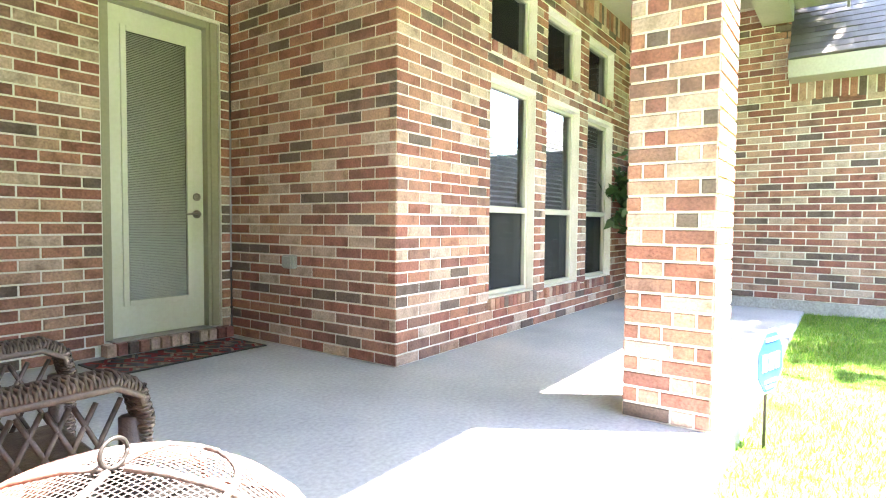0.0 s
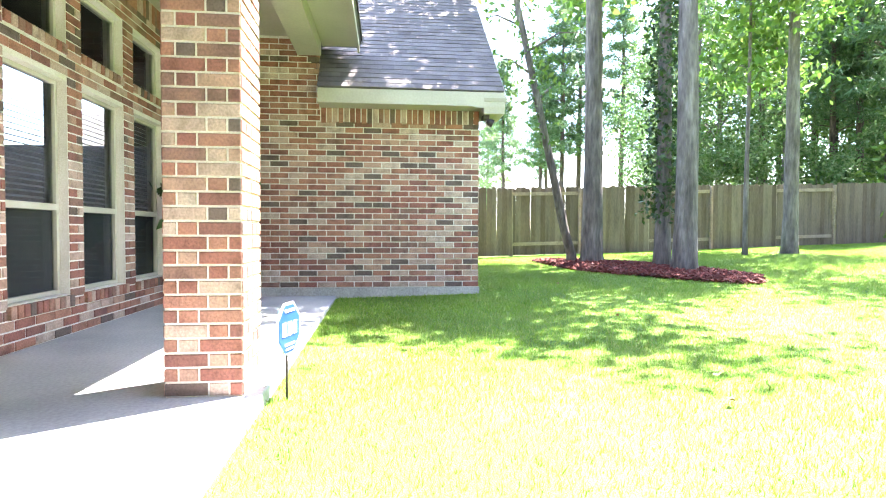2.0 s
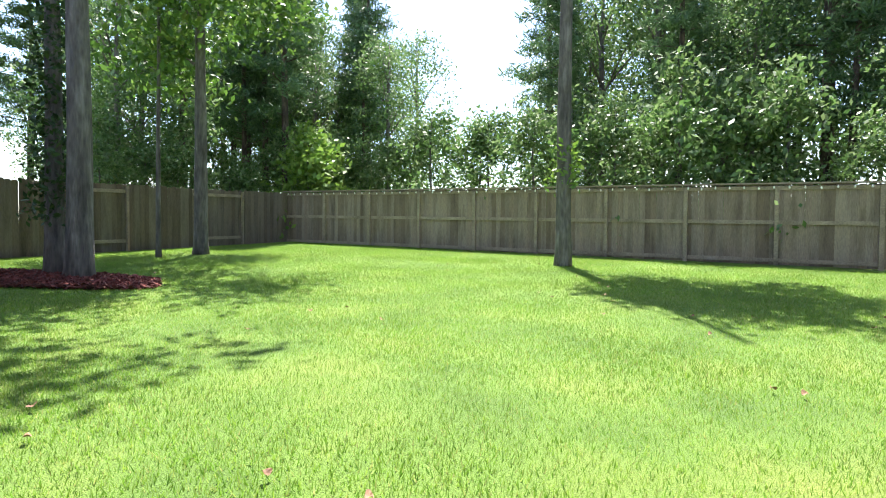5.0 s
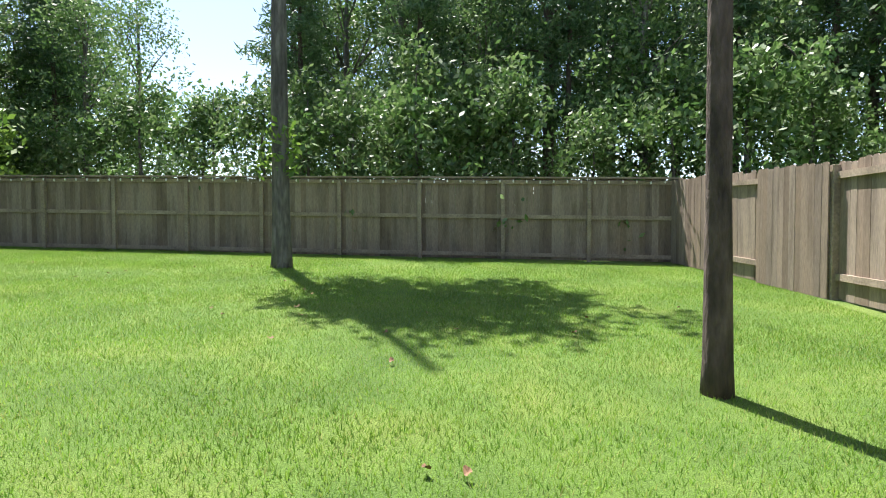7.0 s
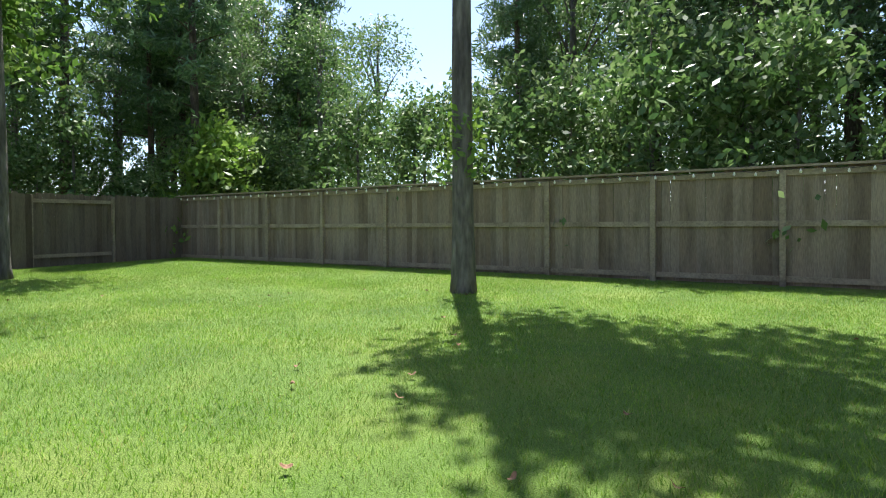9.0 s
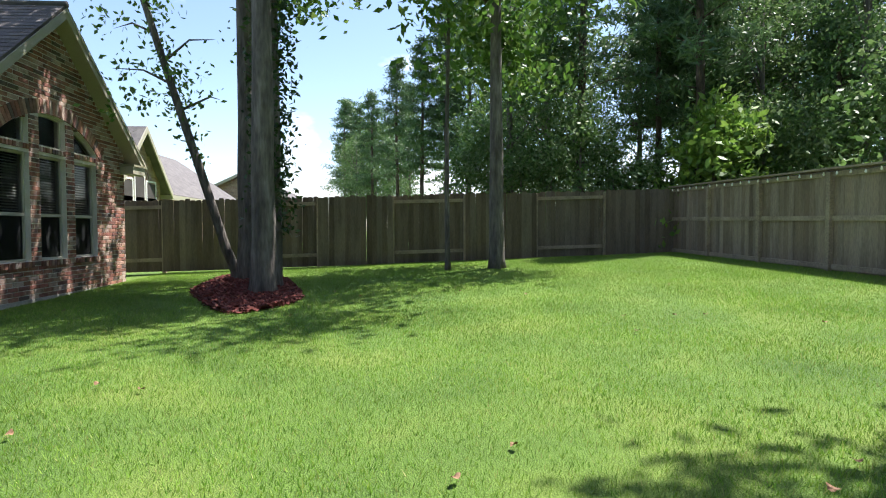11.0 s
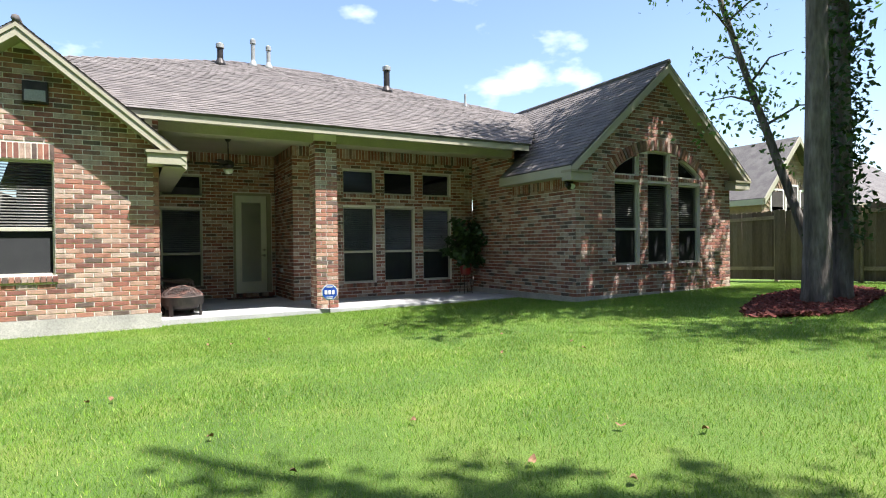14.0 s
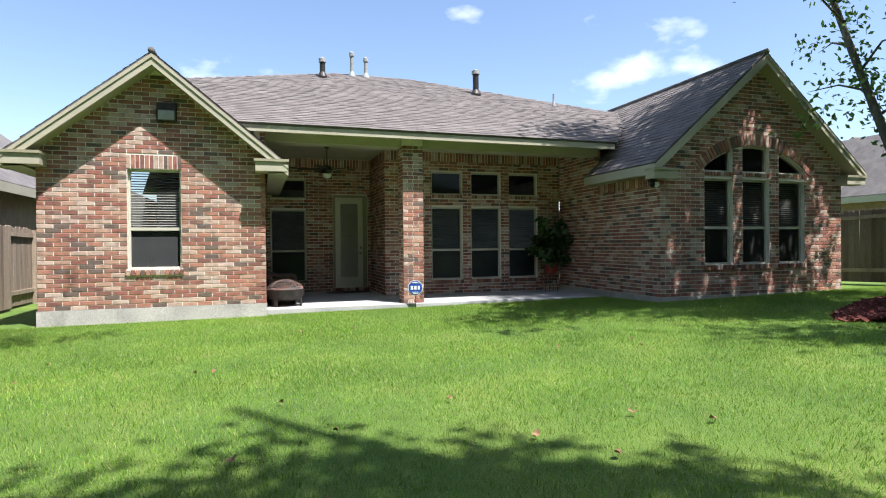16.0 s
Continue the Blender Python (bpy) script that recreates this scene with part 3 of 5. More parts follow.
# brick column
COL = (-0.03, 0.42, -1.95, -1.53)
column = thing("brick_column", "square buff and orange brick porch column on the slab", "column")
boxed("core", (COL[0] + 0.008, COL[1] - 0.008, COL[2] + 0.008, COL[3] - 0.008, 0.0, 3.47), M_MORTAR, column)
for i in range(int(3.44 / COURSE)):
    z0 = 0.002 + i * COURSE
    if i == int(3.44 / COURSE) - 1:
        break
    zc = z0 + COURSE / 2
    lx, ly = COL[1] - COL[0], COL[3] - COL[2]
    for face in range(4):
        L = lx if face % 2 == 0 else ly
        cuts = [0, 0.235, 0.343, L] if (i + face) % 2 else [0, L - 0.343, L - 0.235, L]
        for a, b in zip(cuts, cuts[1:]):
            u = (a + b) / 2
            ob = new("brick", brick_mesh(b - a - JOINT * 0.9, COURSE - JOINT, 0.05))
            ob.parent = column
            base = {0: Matrix.Translation((COL[0] + u, COL[2] + 0.05, zc)),
                    1: Matrix.Translation((COL[1] - 0.05, COL[2] + u, zc)) @ Matrix.Rotation(math.pi / 2, 4, "Z"),
                    2: Matrix.Translation((COL[1] - u, COL[3] - 0.05, zc)) @ Matrix.Rotation(math.pi, 4, "Z"),
                    3: Matrix.Translation((COL[0] + 0.05, COL[3] - u, zc)) @ Matrix.Rotation(-math.pi / 2, 4, "Z")}[face]
            ob.matrix_basis = base

# porch ceiling, beam, soffit and fascia
tagged(boxed("ceiling_porch", (X_LEFT - 0.3, X_WING + 0.2, -1.52, 2.0, CEIL + 0.002, CEIL + 0.06), M_TRIM), "smooth cream painted porch ceiling", "ceiling", kind="structure")
tagged(boxed("porch_beam", (X_LEFT - 0.25, X_WING - 0.004, -1.84, -1.52, 3.31, CEIL + 0.05), M_TRIM, bevel=0.005), "cream painted porch beam", "beam", kind="structure")
tagged(boxed("soffit_porch", (-3.25, X_WING + 0.1, -2.33, -1.845, 3.475, 3.495), M_TRIM), "cream porch soffit", "soffit", kind="structure")
tagged(boxed("fascia_porch", (-3.3, X_WING + 0.12, -2.36, -2.332, 3.40, 3.56), M_TRIM), "cream porch fascia board", "fascia", kind="structure")


# ---- roofs ----
def roof_plane(name, corners, parent, near=0.14):
    """Shingled slope: corners from the eave's left, eave's right, then the rest; rows of tabs laid up the slope."""
    c = [Vector(q) for q in corners]
    ex = (c[1] - c[0]).normalized()
    nrm = ex.cross(c[2] - c[0]).normalized()
    if nrm.z < 0:
        nrm = -nrm
    up = nrm.cross(ex).normalized()
    if up.z < 0:
        up = -up
    flat2 = [((q - c[0]).dot(ex), (q - c[0]).dot(up)) for q in c]
    bm = bmesh.new()
    lo = [bm.verts.new(q - nrm * 0.05) for q in c]
    hi = [bm.verts.new(q) for q in c]
    bm.faces.new(lo)
    bm.faces.new(hi)
    for k in range(len(c)):
        bm.faces.new((lo[k], lo[(k + 1) % len(c)], hi[(k + 1) % len(c)], hi[k]))
    bmesh.ops.recalc_face_normals(bm, faces=bm.faces)
    part("roof_deck", bm, M_ROOFDECK, parent)
    verts, faces = [], []
    vmax = max(v for _, v in flat2)
    row = 0
    v = -0.02
    while v < vmax - 0.02:
        vm = max(v, 0.001)
        xs = []
        for (x0, y0), (x1, y1) in zip(flat2, flat2[1:] + flat2[:1]):
            if (y0 - vm) * (y1 - vm) < 0:
                xs.append(x0 + (x1 - x0) * (vm - y0) / (y1 - y0))
            elif abs(y0 - vm) < 1e-3:
                xs.append(x0)
        if len(xs) >= 2:
            x, xe = min(xs) - 0.01, max(xs) + 0.01
            while x < xe - 0.02:
                w = min(random.choice((0.12, 0.17, 0.2, 0.26, 0.33)), xe - x)
                lift = 0.006 + random.choice((0, 0, 0.005))
                q = len(verts)
                top = v + near * 1.25
                for a, b, h in ((x, v, lift + 0.004), (x + w - 0.004, v, lift + 0.004), (x + w - 0.004, top, 0.002), (x, top, 0.002)):
                    verts.append(c[0] + ex * a + up * b + nrm * h)
                for a, b in ((x, v), (x + w - 0.004, v)):
                    verts.append(c[0] + ex * a + up * b - nrm * 0.002)
                faces += [(q, q + 1, q + 2, q + 3), (q, q + 4, q + 5, q + 1)]
                x += w
        v += near
        row += 1
    raw("shingle_field", verts, faces, M_SHINGLE, parent, "grey asphalt shingles", "stuff")


def prism(name, pts, parent, mat, label=""):
    """A beam between two ends with a rectangular section: pts are eight corners."""
    bm = bmesh.new()
    q = [bm.verts.new(p) for p in pts]
    for f in ((0, 1, 2, 3), (7, 6, 5, 4), (0, 4, 5, 1), (1, 5, 6, 2), (2, 6, 7, 3), (3, 7, 4, 0)):
        bm.faces.new([q[k] for k in f])
    bmesh.ops.recalc_face_normals(bm, faces=bm.faces)
    return part(name, bm, mat, parent, label)


def gable_roof(name, cx, half, z_peak, slope, y0, y1, label, eave_back=None):
    """A gable roof with its ridge along y; y0: the front."""
    ob = tagged(new(name), label, "roof", kind="structure")
    ze = z_peak - slope * half
    if eave_back is None:
        roof_plane("l", [(cx - half, y1, ze), (cx - half, y0, ze), (cx, y0, z_peak), (cx, y1, z_peak)], ob)
    else:
        # the overhang stops where the porch roof comes in
        xi = cx - half + 0.37
        zi = z_peak - slope * (cx - xi)
        roof_plane("l", [(cx - half, eave_back, ze), (cx - half, y0, ze), (cx, y0, z_peak), (cx, y1, z_peak), (xi, y1, zi), (xi, eave_back, zi)], ob)
    roof_plane("r", [(cx + half, y0, ze), (cx + half, y1, ze), (cx, y1, z_peak), (cx, y0, z_peak)], ob)
    for s in (-1, 1):
        h = half + 0.02
        a, b = (cx + s * h, z_peak - slope * h), (cx, z_peak)
        for nm, ya, yb, d0, d1, m in (("rake_board", y0 - 0.012, y0 + 0.02, 0.055, 0.24, M_TRIM), ("rake_trim", y0 - 0.03, y0 - 0.0125, 0.045, 0.11, M_TRIM), ("rake_soffit", y0 + 0.021, y0 + 0.42, 0.20, 0.22, M_TRIM)):
            prism(nm, [(x, y, z - d) for y in (ya, yb) for (x, z), d in ((a, d0), (b, d0), (b, d1), (a, d1))], ob, m)
        prism("eave_board", [(cx + s * x, y, z) for y in (y0 + 0.0, eave_back if s < 0 and eave_back else y1) for x, z in ((half, ze - 0.22), (half + 0.022, ze - 0.22), (half + 0.022, ze - 0.03), (half, ze - 0.03))], ob, M_TRIM)
        prism("eave_soffit", [(cx + s * x, y, z) for y in (y0 + 0.03, eave_back if s < 0 and eave_back else y1) for x, z in ((half - 0.34, ze - 0.215), (half - 0.001, ze - 0.215), (half - 0.001, ze - 0.20), (half - 0.34, ze - 0.20))], ob, M_TRIM)
    bm = bmesh.new()
    tube(bm, [(cx, y0 - 0.02, z_peak + 0.012), (cx, y1, z_peak + 0.012)], [0.06, 0.06], 8)
    part("ridge_cap", bm, M_ROOFDECK, ob)
    return ob


wing_roof = gable_roof("roof_right_wing", 7.30, 2.85, 5.24, 0.85, -4.32, 3.0, "grey shingled gable roof with cream rake boards", eave_back=-1.83)
left_roof = gable_roof("roof_left_wing", -4.68, 2.27, 4.66, 0.82, -2.58, 4.0, "grey shingled gable roof over the bedroom wing")
for x0, x1 in ((-2.98, -2.40), (-6.96, -6.38)):
    ret = tagged(new("cornice_return"), "cream boxed cornice return at the gable foot", "cornice", kind="structure")
    boxed("box", (x0, x1, -2.60, -2.206, 2.62, 2.80), M_TRIM, ret, bevel=0.006)
    boxed("cap", (x0 - 0.02, x1 + 0.02, -2.63, -2.206, 2.802, 2.85), M_TRIM_D, ret)
for x0, x1 in ((4.44, 5.0), (9.6, 10.16)):
    ret = tagged(new("cornice_return"), "cream boxed cornice return at the gable foot", "cornice", kind="structure")
    boxed("box", (x0, x1, -4.33, Y_WING - 0.006, 2.50, 2.66), M_TRIM, ret, bevel=0.006)
    boxed("cap", (x0 - 0.02, x1 + 0.02, -4.36, Y_WING - 0.006, 2.662, 2.71), M_TRIM_D, ret)

main_roof = tagged(new("roof_main"), "brown-grey shingled hip roof over the porch and house", "roof", kind="structure")
rz = lambda y: 3.56 + 0.5 * (y + 2.38)
roof_plane("front", [(-3.4, -2.38, rz(-2.38)), (X_WING + 0.16, -2.38, rz(-2.38)), (7.3, 0.3, rz(0.3)), (7.0, 0.45, rz(0.45)), (1.3, 2.85, rz(2.85)), (-0.7, 2.85, rz(2.85)), (-4.6, 0.7, rz(0.7)), (-4.6, -0.3, rz(-0.3))], main_roof)
rear_pts = {"F": (-0.7, 2.85, rz(2.85)), "E": (1.3, 2.85, rz(2.85)), "D": (7.0, 0.45, rz(0.45)), "G": (-4.6, 0.7, rz(0.7)), "a": (-6.9, 9.3, 3.2), "b": (-4.0, 9.3, 3.2), "c": (5.0, 9.3, 3.2), "d": (10.4, 9.3, 3.2)}
for q in ("FEcb", "EDdc", "GFba"):
    low = [(x, y, z - 0.06) for x, y, z in (rear_pts[k] for k in q)]
    prism("rear_slope", low + [rear_pts[k] for k in q], main_roof, M_ROOFDECK)


def vent_pipe(x, y, h, r, label):
    ob = thing("vent_pipe", label, "vent pipe", "roof vents")
    z = rz(y) - 0.05
    bm = bmesh.new()
    lathe(bm, [(r * 1.9, 0), (r * 1.9, 0.05), (r * 1.15, 0.16), (r, 0.18), (r, h), (r * 0.7, h + 0.005)], 16)
    part("pipe", bm, M_METAL if r > 0.07 else M_GREYBOX, ob)
    if r > 0.05:
        bm = bmesh.new()
        lathe(bm, [(r * 1.35, h - 0.1), (r * 1.35, h), (r * 0.4, h + 0.04)], 16)
        part("cap", bm, M_GREYBOX, ob)
    ob.location = (x, y, z)


vent_pipe(-1.22, 2.2, 0.55, 0.075, "dark flue pipe on the shingle roof")
vent_pipe(-0.35, 2.6, 0.72, 0.055, "slim grey flue pipe on the roof")
vent_pipe(0.05, 2.6, 0.6, 0.055, "slim grey flue pipe on the roof")
vent_pipe(3.0, 1.5, 0.72, 0.085, "thick grey flue pipe with a cap")
vent_pipe(5.1, 0.8, 0.4, 0.03, "thin grey plumbing vent")


# ---- ground ----
def lawn_sheet():
    verts, faces = [], []
    xs = [-400, -120, -50, -25] + [-16 + 0.5 * k for k in range(65)] + [25, 50, 120, 400]
    ys = [-400, -120, -60, -35] + [-26 + 0.5 * k for k in range(61)] + [12, 40, 120, 400]
    for y in ys:
        for x in xs:
            cx, cy = min(max(x, -14), 16), min(max(y, -24), 4)
            verts.append((x, y, ground_z(cx, cy) + 0.012 * noise.noise(Vector((x * 0.7, y * 0.7, 0)))))
    n = len(xs)
    for j in range(len(ys) - 1):
        for i in range(n - 1):
            k = j * n + i
            faces.append((k, k + 1, k + n + 1, k + n))
    ob = raw("ground", verts, faces, M_SOIL)
    for p in ob.data.polygons:
        p.use_smooth = True
    tagged(ob, "green lawn ground under the grass", "lawn", kind="structure")


lawn_sheet()


# ---- fences ----
def fence(name, a, b, post_gap, style, label, za, zb, h=1.84, facing=1):
    """A board fence from a to b (plan points), its foot at heights za to zb. style: 'rails' shows posts and rails to the yard; the others have every second bay recessed."""
    ob = thing(name, label, "fence")
    a, b = Vector((*a, 0)), Vector((*b, 0))
    L = (b - a).length
    d = (b - a).normalized()
    nrm = Vector((-d.y, d.x, 0)) * facing
    rot = Matrix((d, nrm, UP)).transposed().to_4x4()
    zf = lambda s: za + (zb - za) * s / L
    bays = max(1, round(L / post_gap))
    gap = L / bays
    sets = []
    for hh in (h, h - 0.03, h - 0.015, h + 0.01):
        me = bpy.data.meshes.new("board")
        bm = bmesh.new()
        w, e = 0.0692, 0.028
        q = [(-w, 0.02), (w, 0.02), (w, hh - e), (w - e, hh), (-w + e, hh), (-w, hh - e)] if style != "rails" else [(-w, 0.02), (w, 0.02), (w, hh), (-w, hh)]
        f0 = [bm.verts.new((x, -0.008, z)) for x, z in q]
        f1 = [bm.verts.new((x, 0.008, z)) for x, z in q]
        bm.faces.new(f0)
        bm.faces.new(f1[::-1])
        for k in range(len(q)):
            bm.faces.new((f0[k], f1[k], f1[(k + 1) % len(q)], f0[(k + 1) % len(q)]))
        bmesh.ops.recalc_face_normals(bm, faces=bm.faces)
        bm.to_mesh(me)
        bm.free()
        # right-hand fence takes the boards with shade in their colour
        me.materials.append(M_FENCE_SHADED if style == "even" else M_FENCE)
        sets.append(me)
    post = bpy.data.meshes.new("post")
    bm = bmesh.new()
    box(bm, -0.045, 0.045, -0.045, 0.045, -0.3, h - 0.04, bevel=0.006)
    bm.to_mesh(post)
    bm.free()
    post.materials.append(M_RAIL)
    for i in range(bays + 1):
        p = new("post", post)
        p.parent = ob
        s = i * gap
        p.matrix_basis = Matrix.Translation(a + d * s + nrm * 0.055 + UP * zf(s)) @ rot
    for i in range(bays):
        front = style == "rails" or i % 2 == (0 if style == "even_pale" else 1)
        s0, s1 = i * gap, (i + 1) * gap
        off = 0.0 if front else 0.135
        for hz in ((0.12, 0.98, 1.76) if style == "rails" else (0.32, 1.66)) if front else ():
            bm = bmesh.new()
            v = []
            for s in (s0 + 0.046, s1 - 0.046):
                for y, z in ((0.010, -0.045), (0.05, -0.045), (0.05, 0.045), (0.010, 0.045)):
                    v.append(bm.verts.new(a + d * s + nrm * y + UP * (zf(s) + hz + z)))
            for f in ((0, 1, 2, 3), (7, 6, 5, 4), (0, 4, 5, 1), (1, 5, 6, 2), (2, 6, 7, 3), (3, 7, 4, 0)):
                bm.faces.new([v[j] for j in f])
            bmesh.ops.recalc_face_normals(bm, faces=bm.faces)
            part("rail", bm, M_RAIL, ob)
        n = max(1, round(gap / 0.139))
        for k in range(n):
            s = s0 + gap * (k + 0.5) / n
            p = new("board", random.choice(sets))
            p.parent = ob
            p.matrix_basis = Matrix.Translation(a + d * s + nrm * (off + random.uniform(-0.003, 0.003)) + UP * zf(s)) @ rot @ Matrix.Rotation(random.uniform(-0.006, 0.006), 4, "Y")
    if style == "rails":
        bm = bmesh.new()
        v = []
        for s in (0, L):
            for y, z in ((-0.03, h), (0.105, h), (0.105, h + 0.035), (-0.03, h + 0.035)):
                v.append(bm.verts.new(a + d * s + nrm * y + UP * (zf(s) + z)))
        for f in ((0, 1, 2, 3), (7, 6, 5, 4), (0, 4, 5, 1), (1, 5, 6, 2), (2, 6, 7, 3), (3, 7, 4, 0)):
            bm.faces.new([v[j] for j in f])
        bmesh.ops.recalc_face_normals(bm, faces=bm.faces)
        part("cap_board", bm, M_RAIL, ob)
    return ob


FA, FB, FC, FD = (12.2, -17.62), (-6.85, -18.45), (-7.75, -13.6), (-8.3, 3.0)
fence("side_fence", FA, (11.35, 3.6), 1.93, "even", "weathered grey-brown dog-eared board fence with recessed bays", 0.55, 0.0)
fence("back_fence", FA, FB, 1.99, "rails", "weathered brown board fence showing posts, rails and a cap board", 0.58, 0.27, facing=-1)
fence("side_fence", FB, FC, 1.62, "odd", "pale sunlit dog-eared board fence with recessed bays", 0.27, 0.06, facing=-1)
fence("side_fence", FC, FD, 1.95, "even_pale", "pale sunlit dog-eared board fence running past the house", 0.06, -0.12, facing=-1)


# ---- trees ----
def leaf_cloud(centres, per, spread, size, rng, flat_=0.7, blade=False):
    """Many single leaves round the given centres, as one mesh's points and faces."""
    n = len(centres) * per
    c = np.repeat(np.array(centres, dtype=float), per, axis=0)
    off = rng.normal(0, 1, (n, 3)) * np.array([spread, spread, spread * flat_])
    p = c + off
    a = rng.normal(0, 1, (n, 3))
    a /= np.linalg.norm(a, axis=1)[:, None]
    b = np.cross(a, rng.normal(0, 1, (n, 3)))
    b /= np.linalg.norm(b, axis=1)[:, None] + 1e-9
    s = size * rng.uniform(0.6, 1.3, (n, 1))
    w = 0.16 if blade else 0.5
    v = np.stack([p - a * s, p + b * s * w, p + a * s, p - b * s * w], axis=1).reshape(-1, 3)
    f = np.arange(n * 4).reshape(-1, 4)
    return v, f


def cloud_mesh(name, v, f, mat):
    me = bpy.data.meshes.new(name)
    me.vertices.add(len(v))
    me.vertices.foreach_set("co", v.astype(np.float32).ravel())
    k = f.shape[1]
    me.loops.add(len(f) * k)
    me.loops.foreach_set("vertex_index", f.astype(np.int32).ravel())
    me.polygons.add(len(f))
    me.polygons.foreach_set("loop_start", np.arange(0, len(f) * k, k, dtype=np.int32))
    me.update()
    me.validate()
    me.materials.append(mat)
    return me


def tree(name, label, x, y, h, r, rng, bark=M_BARK, leaf=M_LEAF, crown=(9.0, 15.0), crown_r=3.0, clumps=60, per=60, size=0.11, spread=0.45, lean=(0, 0), limbs=7, twigs=None, needle=False, reach=(0, 0)):
    """One standing tree with a tapered, slightly bent trunk, limbs and a crown of single leaves."""
    ob = thing(name, label, "tree")
    g = ground_z(x, y)
    n = 14
    pts, rad = [], []
    for i in range(n + 1):
        k = i / n
        bend = 0.10 * math.sin(k * 5 + x)
        pts.append((lean[0] * k + bend * k, lean[1] * k + 0.08 * math.sin(k * 4 + y) * k, h * k - (0.15 if i == 0 else 0)))
        rad.append(r * (1 - 0.72 * k) * (1.35 if i == 0 else 1.0))
    pts.insert(1, (0, 0, 0.22))
    rad.insert(1, r * 1.06)
    bm = bmesh.new()
    tube(bm, pts, rad, 18, 0.16)
    part("trunk", bm, bark, ob)
    centres = []
    for i in range(limbs):
        k = (crown[0] + (crown[1] - crown[0]) * (i + 0.3) / limbs) / h * 0.92
        k = min(k, 0.97)
        base = Vector((lean[0] * k, lean[1] * k, h * k))
        w = i * 2.4 + rng.uniform(-0.4, 0.4)
        ln_ = crown_r * rng.uniform(0.6, 1.0)
        tip = base + Vector((math.cos(w) * ln_, math.sin(w) * ln_, ln_ * rng.uniform(0.15, 0.6)))
        tip += Vector((reach[0], reach[1], 0))
        mid = base.lerp(tip, 0.5) + Vector((rng.uniform(-0.2, 0.2), rng.uniform(-0.2, 0.2), 0.15))
        bm = bmesh.new()
        tube(bm, [base, mid, tip], [r * 0.3, r * 0.18, r * 0.05], 7)
        part("limb", bm, bark, ob)
        for q in range(max(1, clumps // limbs)):
            s = rng.uniform(0.35, 1.05)
            c = base.lerp(tip, s)
            centres.append((c.x + rng.normal(0, 0.5), c.y + rng.normal(0, 0.5), c.z + rng.normal(0, 0.45)))
    v, f = leaf_cloud(centres, per, spread, size, rng, blade=needle)
    o = new("crown", cloud_mesh("crown", v, f, leaf))
    o.parent = ob
    if twigs:
        v, f = leaf_cloud(twigs[0], twigs[1], twigs[2], twigs[3], rng)
        o = new("ivy", cloud_mesh("ivy", v, f, twigs[4]))
        o.parent = ob
        o["label"] = "leaves clinging along the trunk"
    ob.location = (x, y, g)
    return ob


rng = np.random.default_rng(7)
ivy_pts = lambda h0, h1, r, n, lx=0.0, ly=0.0, H=14.0: [(r * math.cos(i * 2.3) + lx * (h0 + (h1 - h0) * i / n) / H, r * math.sin(i * 2.3) + ly * (h0 + (h1 - h0) * i / n) / H, h0 + (h1 - h0) * i / n) for i in range(n)]
tree("oak_tree", "tall grey-barked tree standing in red mulch", 6.27, -7.95, 14.0, 0.20, rng, crown=(6.9, 13), crown_r=3.7, clumps=85, per=85, size=0.12)
tree("oak_tree", "tall grey-barked tree at the back of the mulch bed", 8.5, -7.1, 15.0, 0.22, rng, crown=(7.0, 14), crown_r=3.7, clumps=90, per=85, size=0.12)
tree("ivy_covered_tree", "dark tree trunk wrapped in ivy in the mulch bed", 7.05, -7.93, 13.0, 0.15, rng, crown=(8, 13), crown_r=2.2, clumps=45, per=70,
     twigs=(ivy_pts(1.0, 8.0, 0.22, 150), 26, 0.13, 0.06, M_IVY))
tree("leaning_tree", "thin leaning tree with sparse leafy twigs", 8.8, -6.75, 9.5, 0.10, rng, lean=(-1.15, 2.45), crown=(3.6, 9.2), crown_r=1.3, clumps=34, per=26, size=0.07, spread=0.25, limbs=11,
     twigs=(ivy_pts(2.5, 8.5, 0.12, 60, -1.15, 2.45, 9.5), 9, 0.14, 0.06, M_LEAF))
tree("oak_tree", "mid-size tree with dense crown near the side fence", 9.4, -12.3, 13.0, 0.17, rng, crown=(4.8, 12), crown_r=3.6, clumps=130, per=90, size=0.12, leaf=M_LEAF)
tree("sapling", "slim bare sapling trunk on the lawn", 9.45, -11.2, 9.0, 0.06, rng, crown=(4.5, 9), crown_r=1.0, clumps=16, per=40, limbs=6)
tree("oak_tree", "single grey tree on the open lawn casting a shadow", 0.86, -15.2, 15.0, 0.17, rng, crown=(8.7, 12.0), crown_r=1.3, clumps=75, spread=0.33, reach=(-1.45, -1.1), per=90, size=0.12, twigs=(ivy_pts(1.7, 2.7, 0.2, 14), 16, 0.12, 0.07, M_LIME))
tree("pine_tree", "rough brown pine trunk on the lawn", -4.92, -9.03, 17.0, 0.08, rng, bark=M_PINEBARK, leaf=M_NEEDLE, crown=(9, 17), crown_r=2.3, clumps=60, per=90, size=0.15, spread=0.35, limbs=16, needle=True)


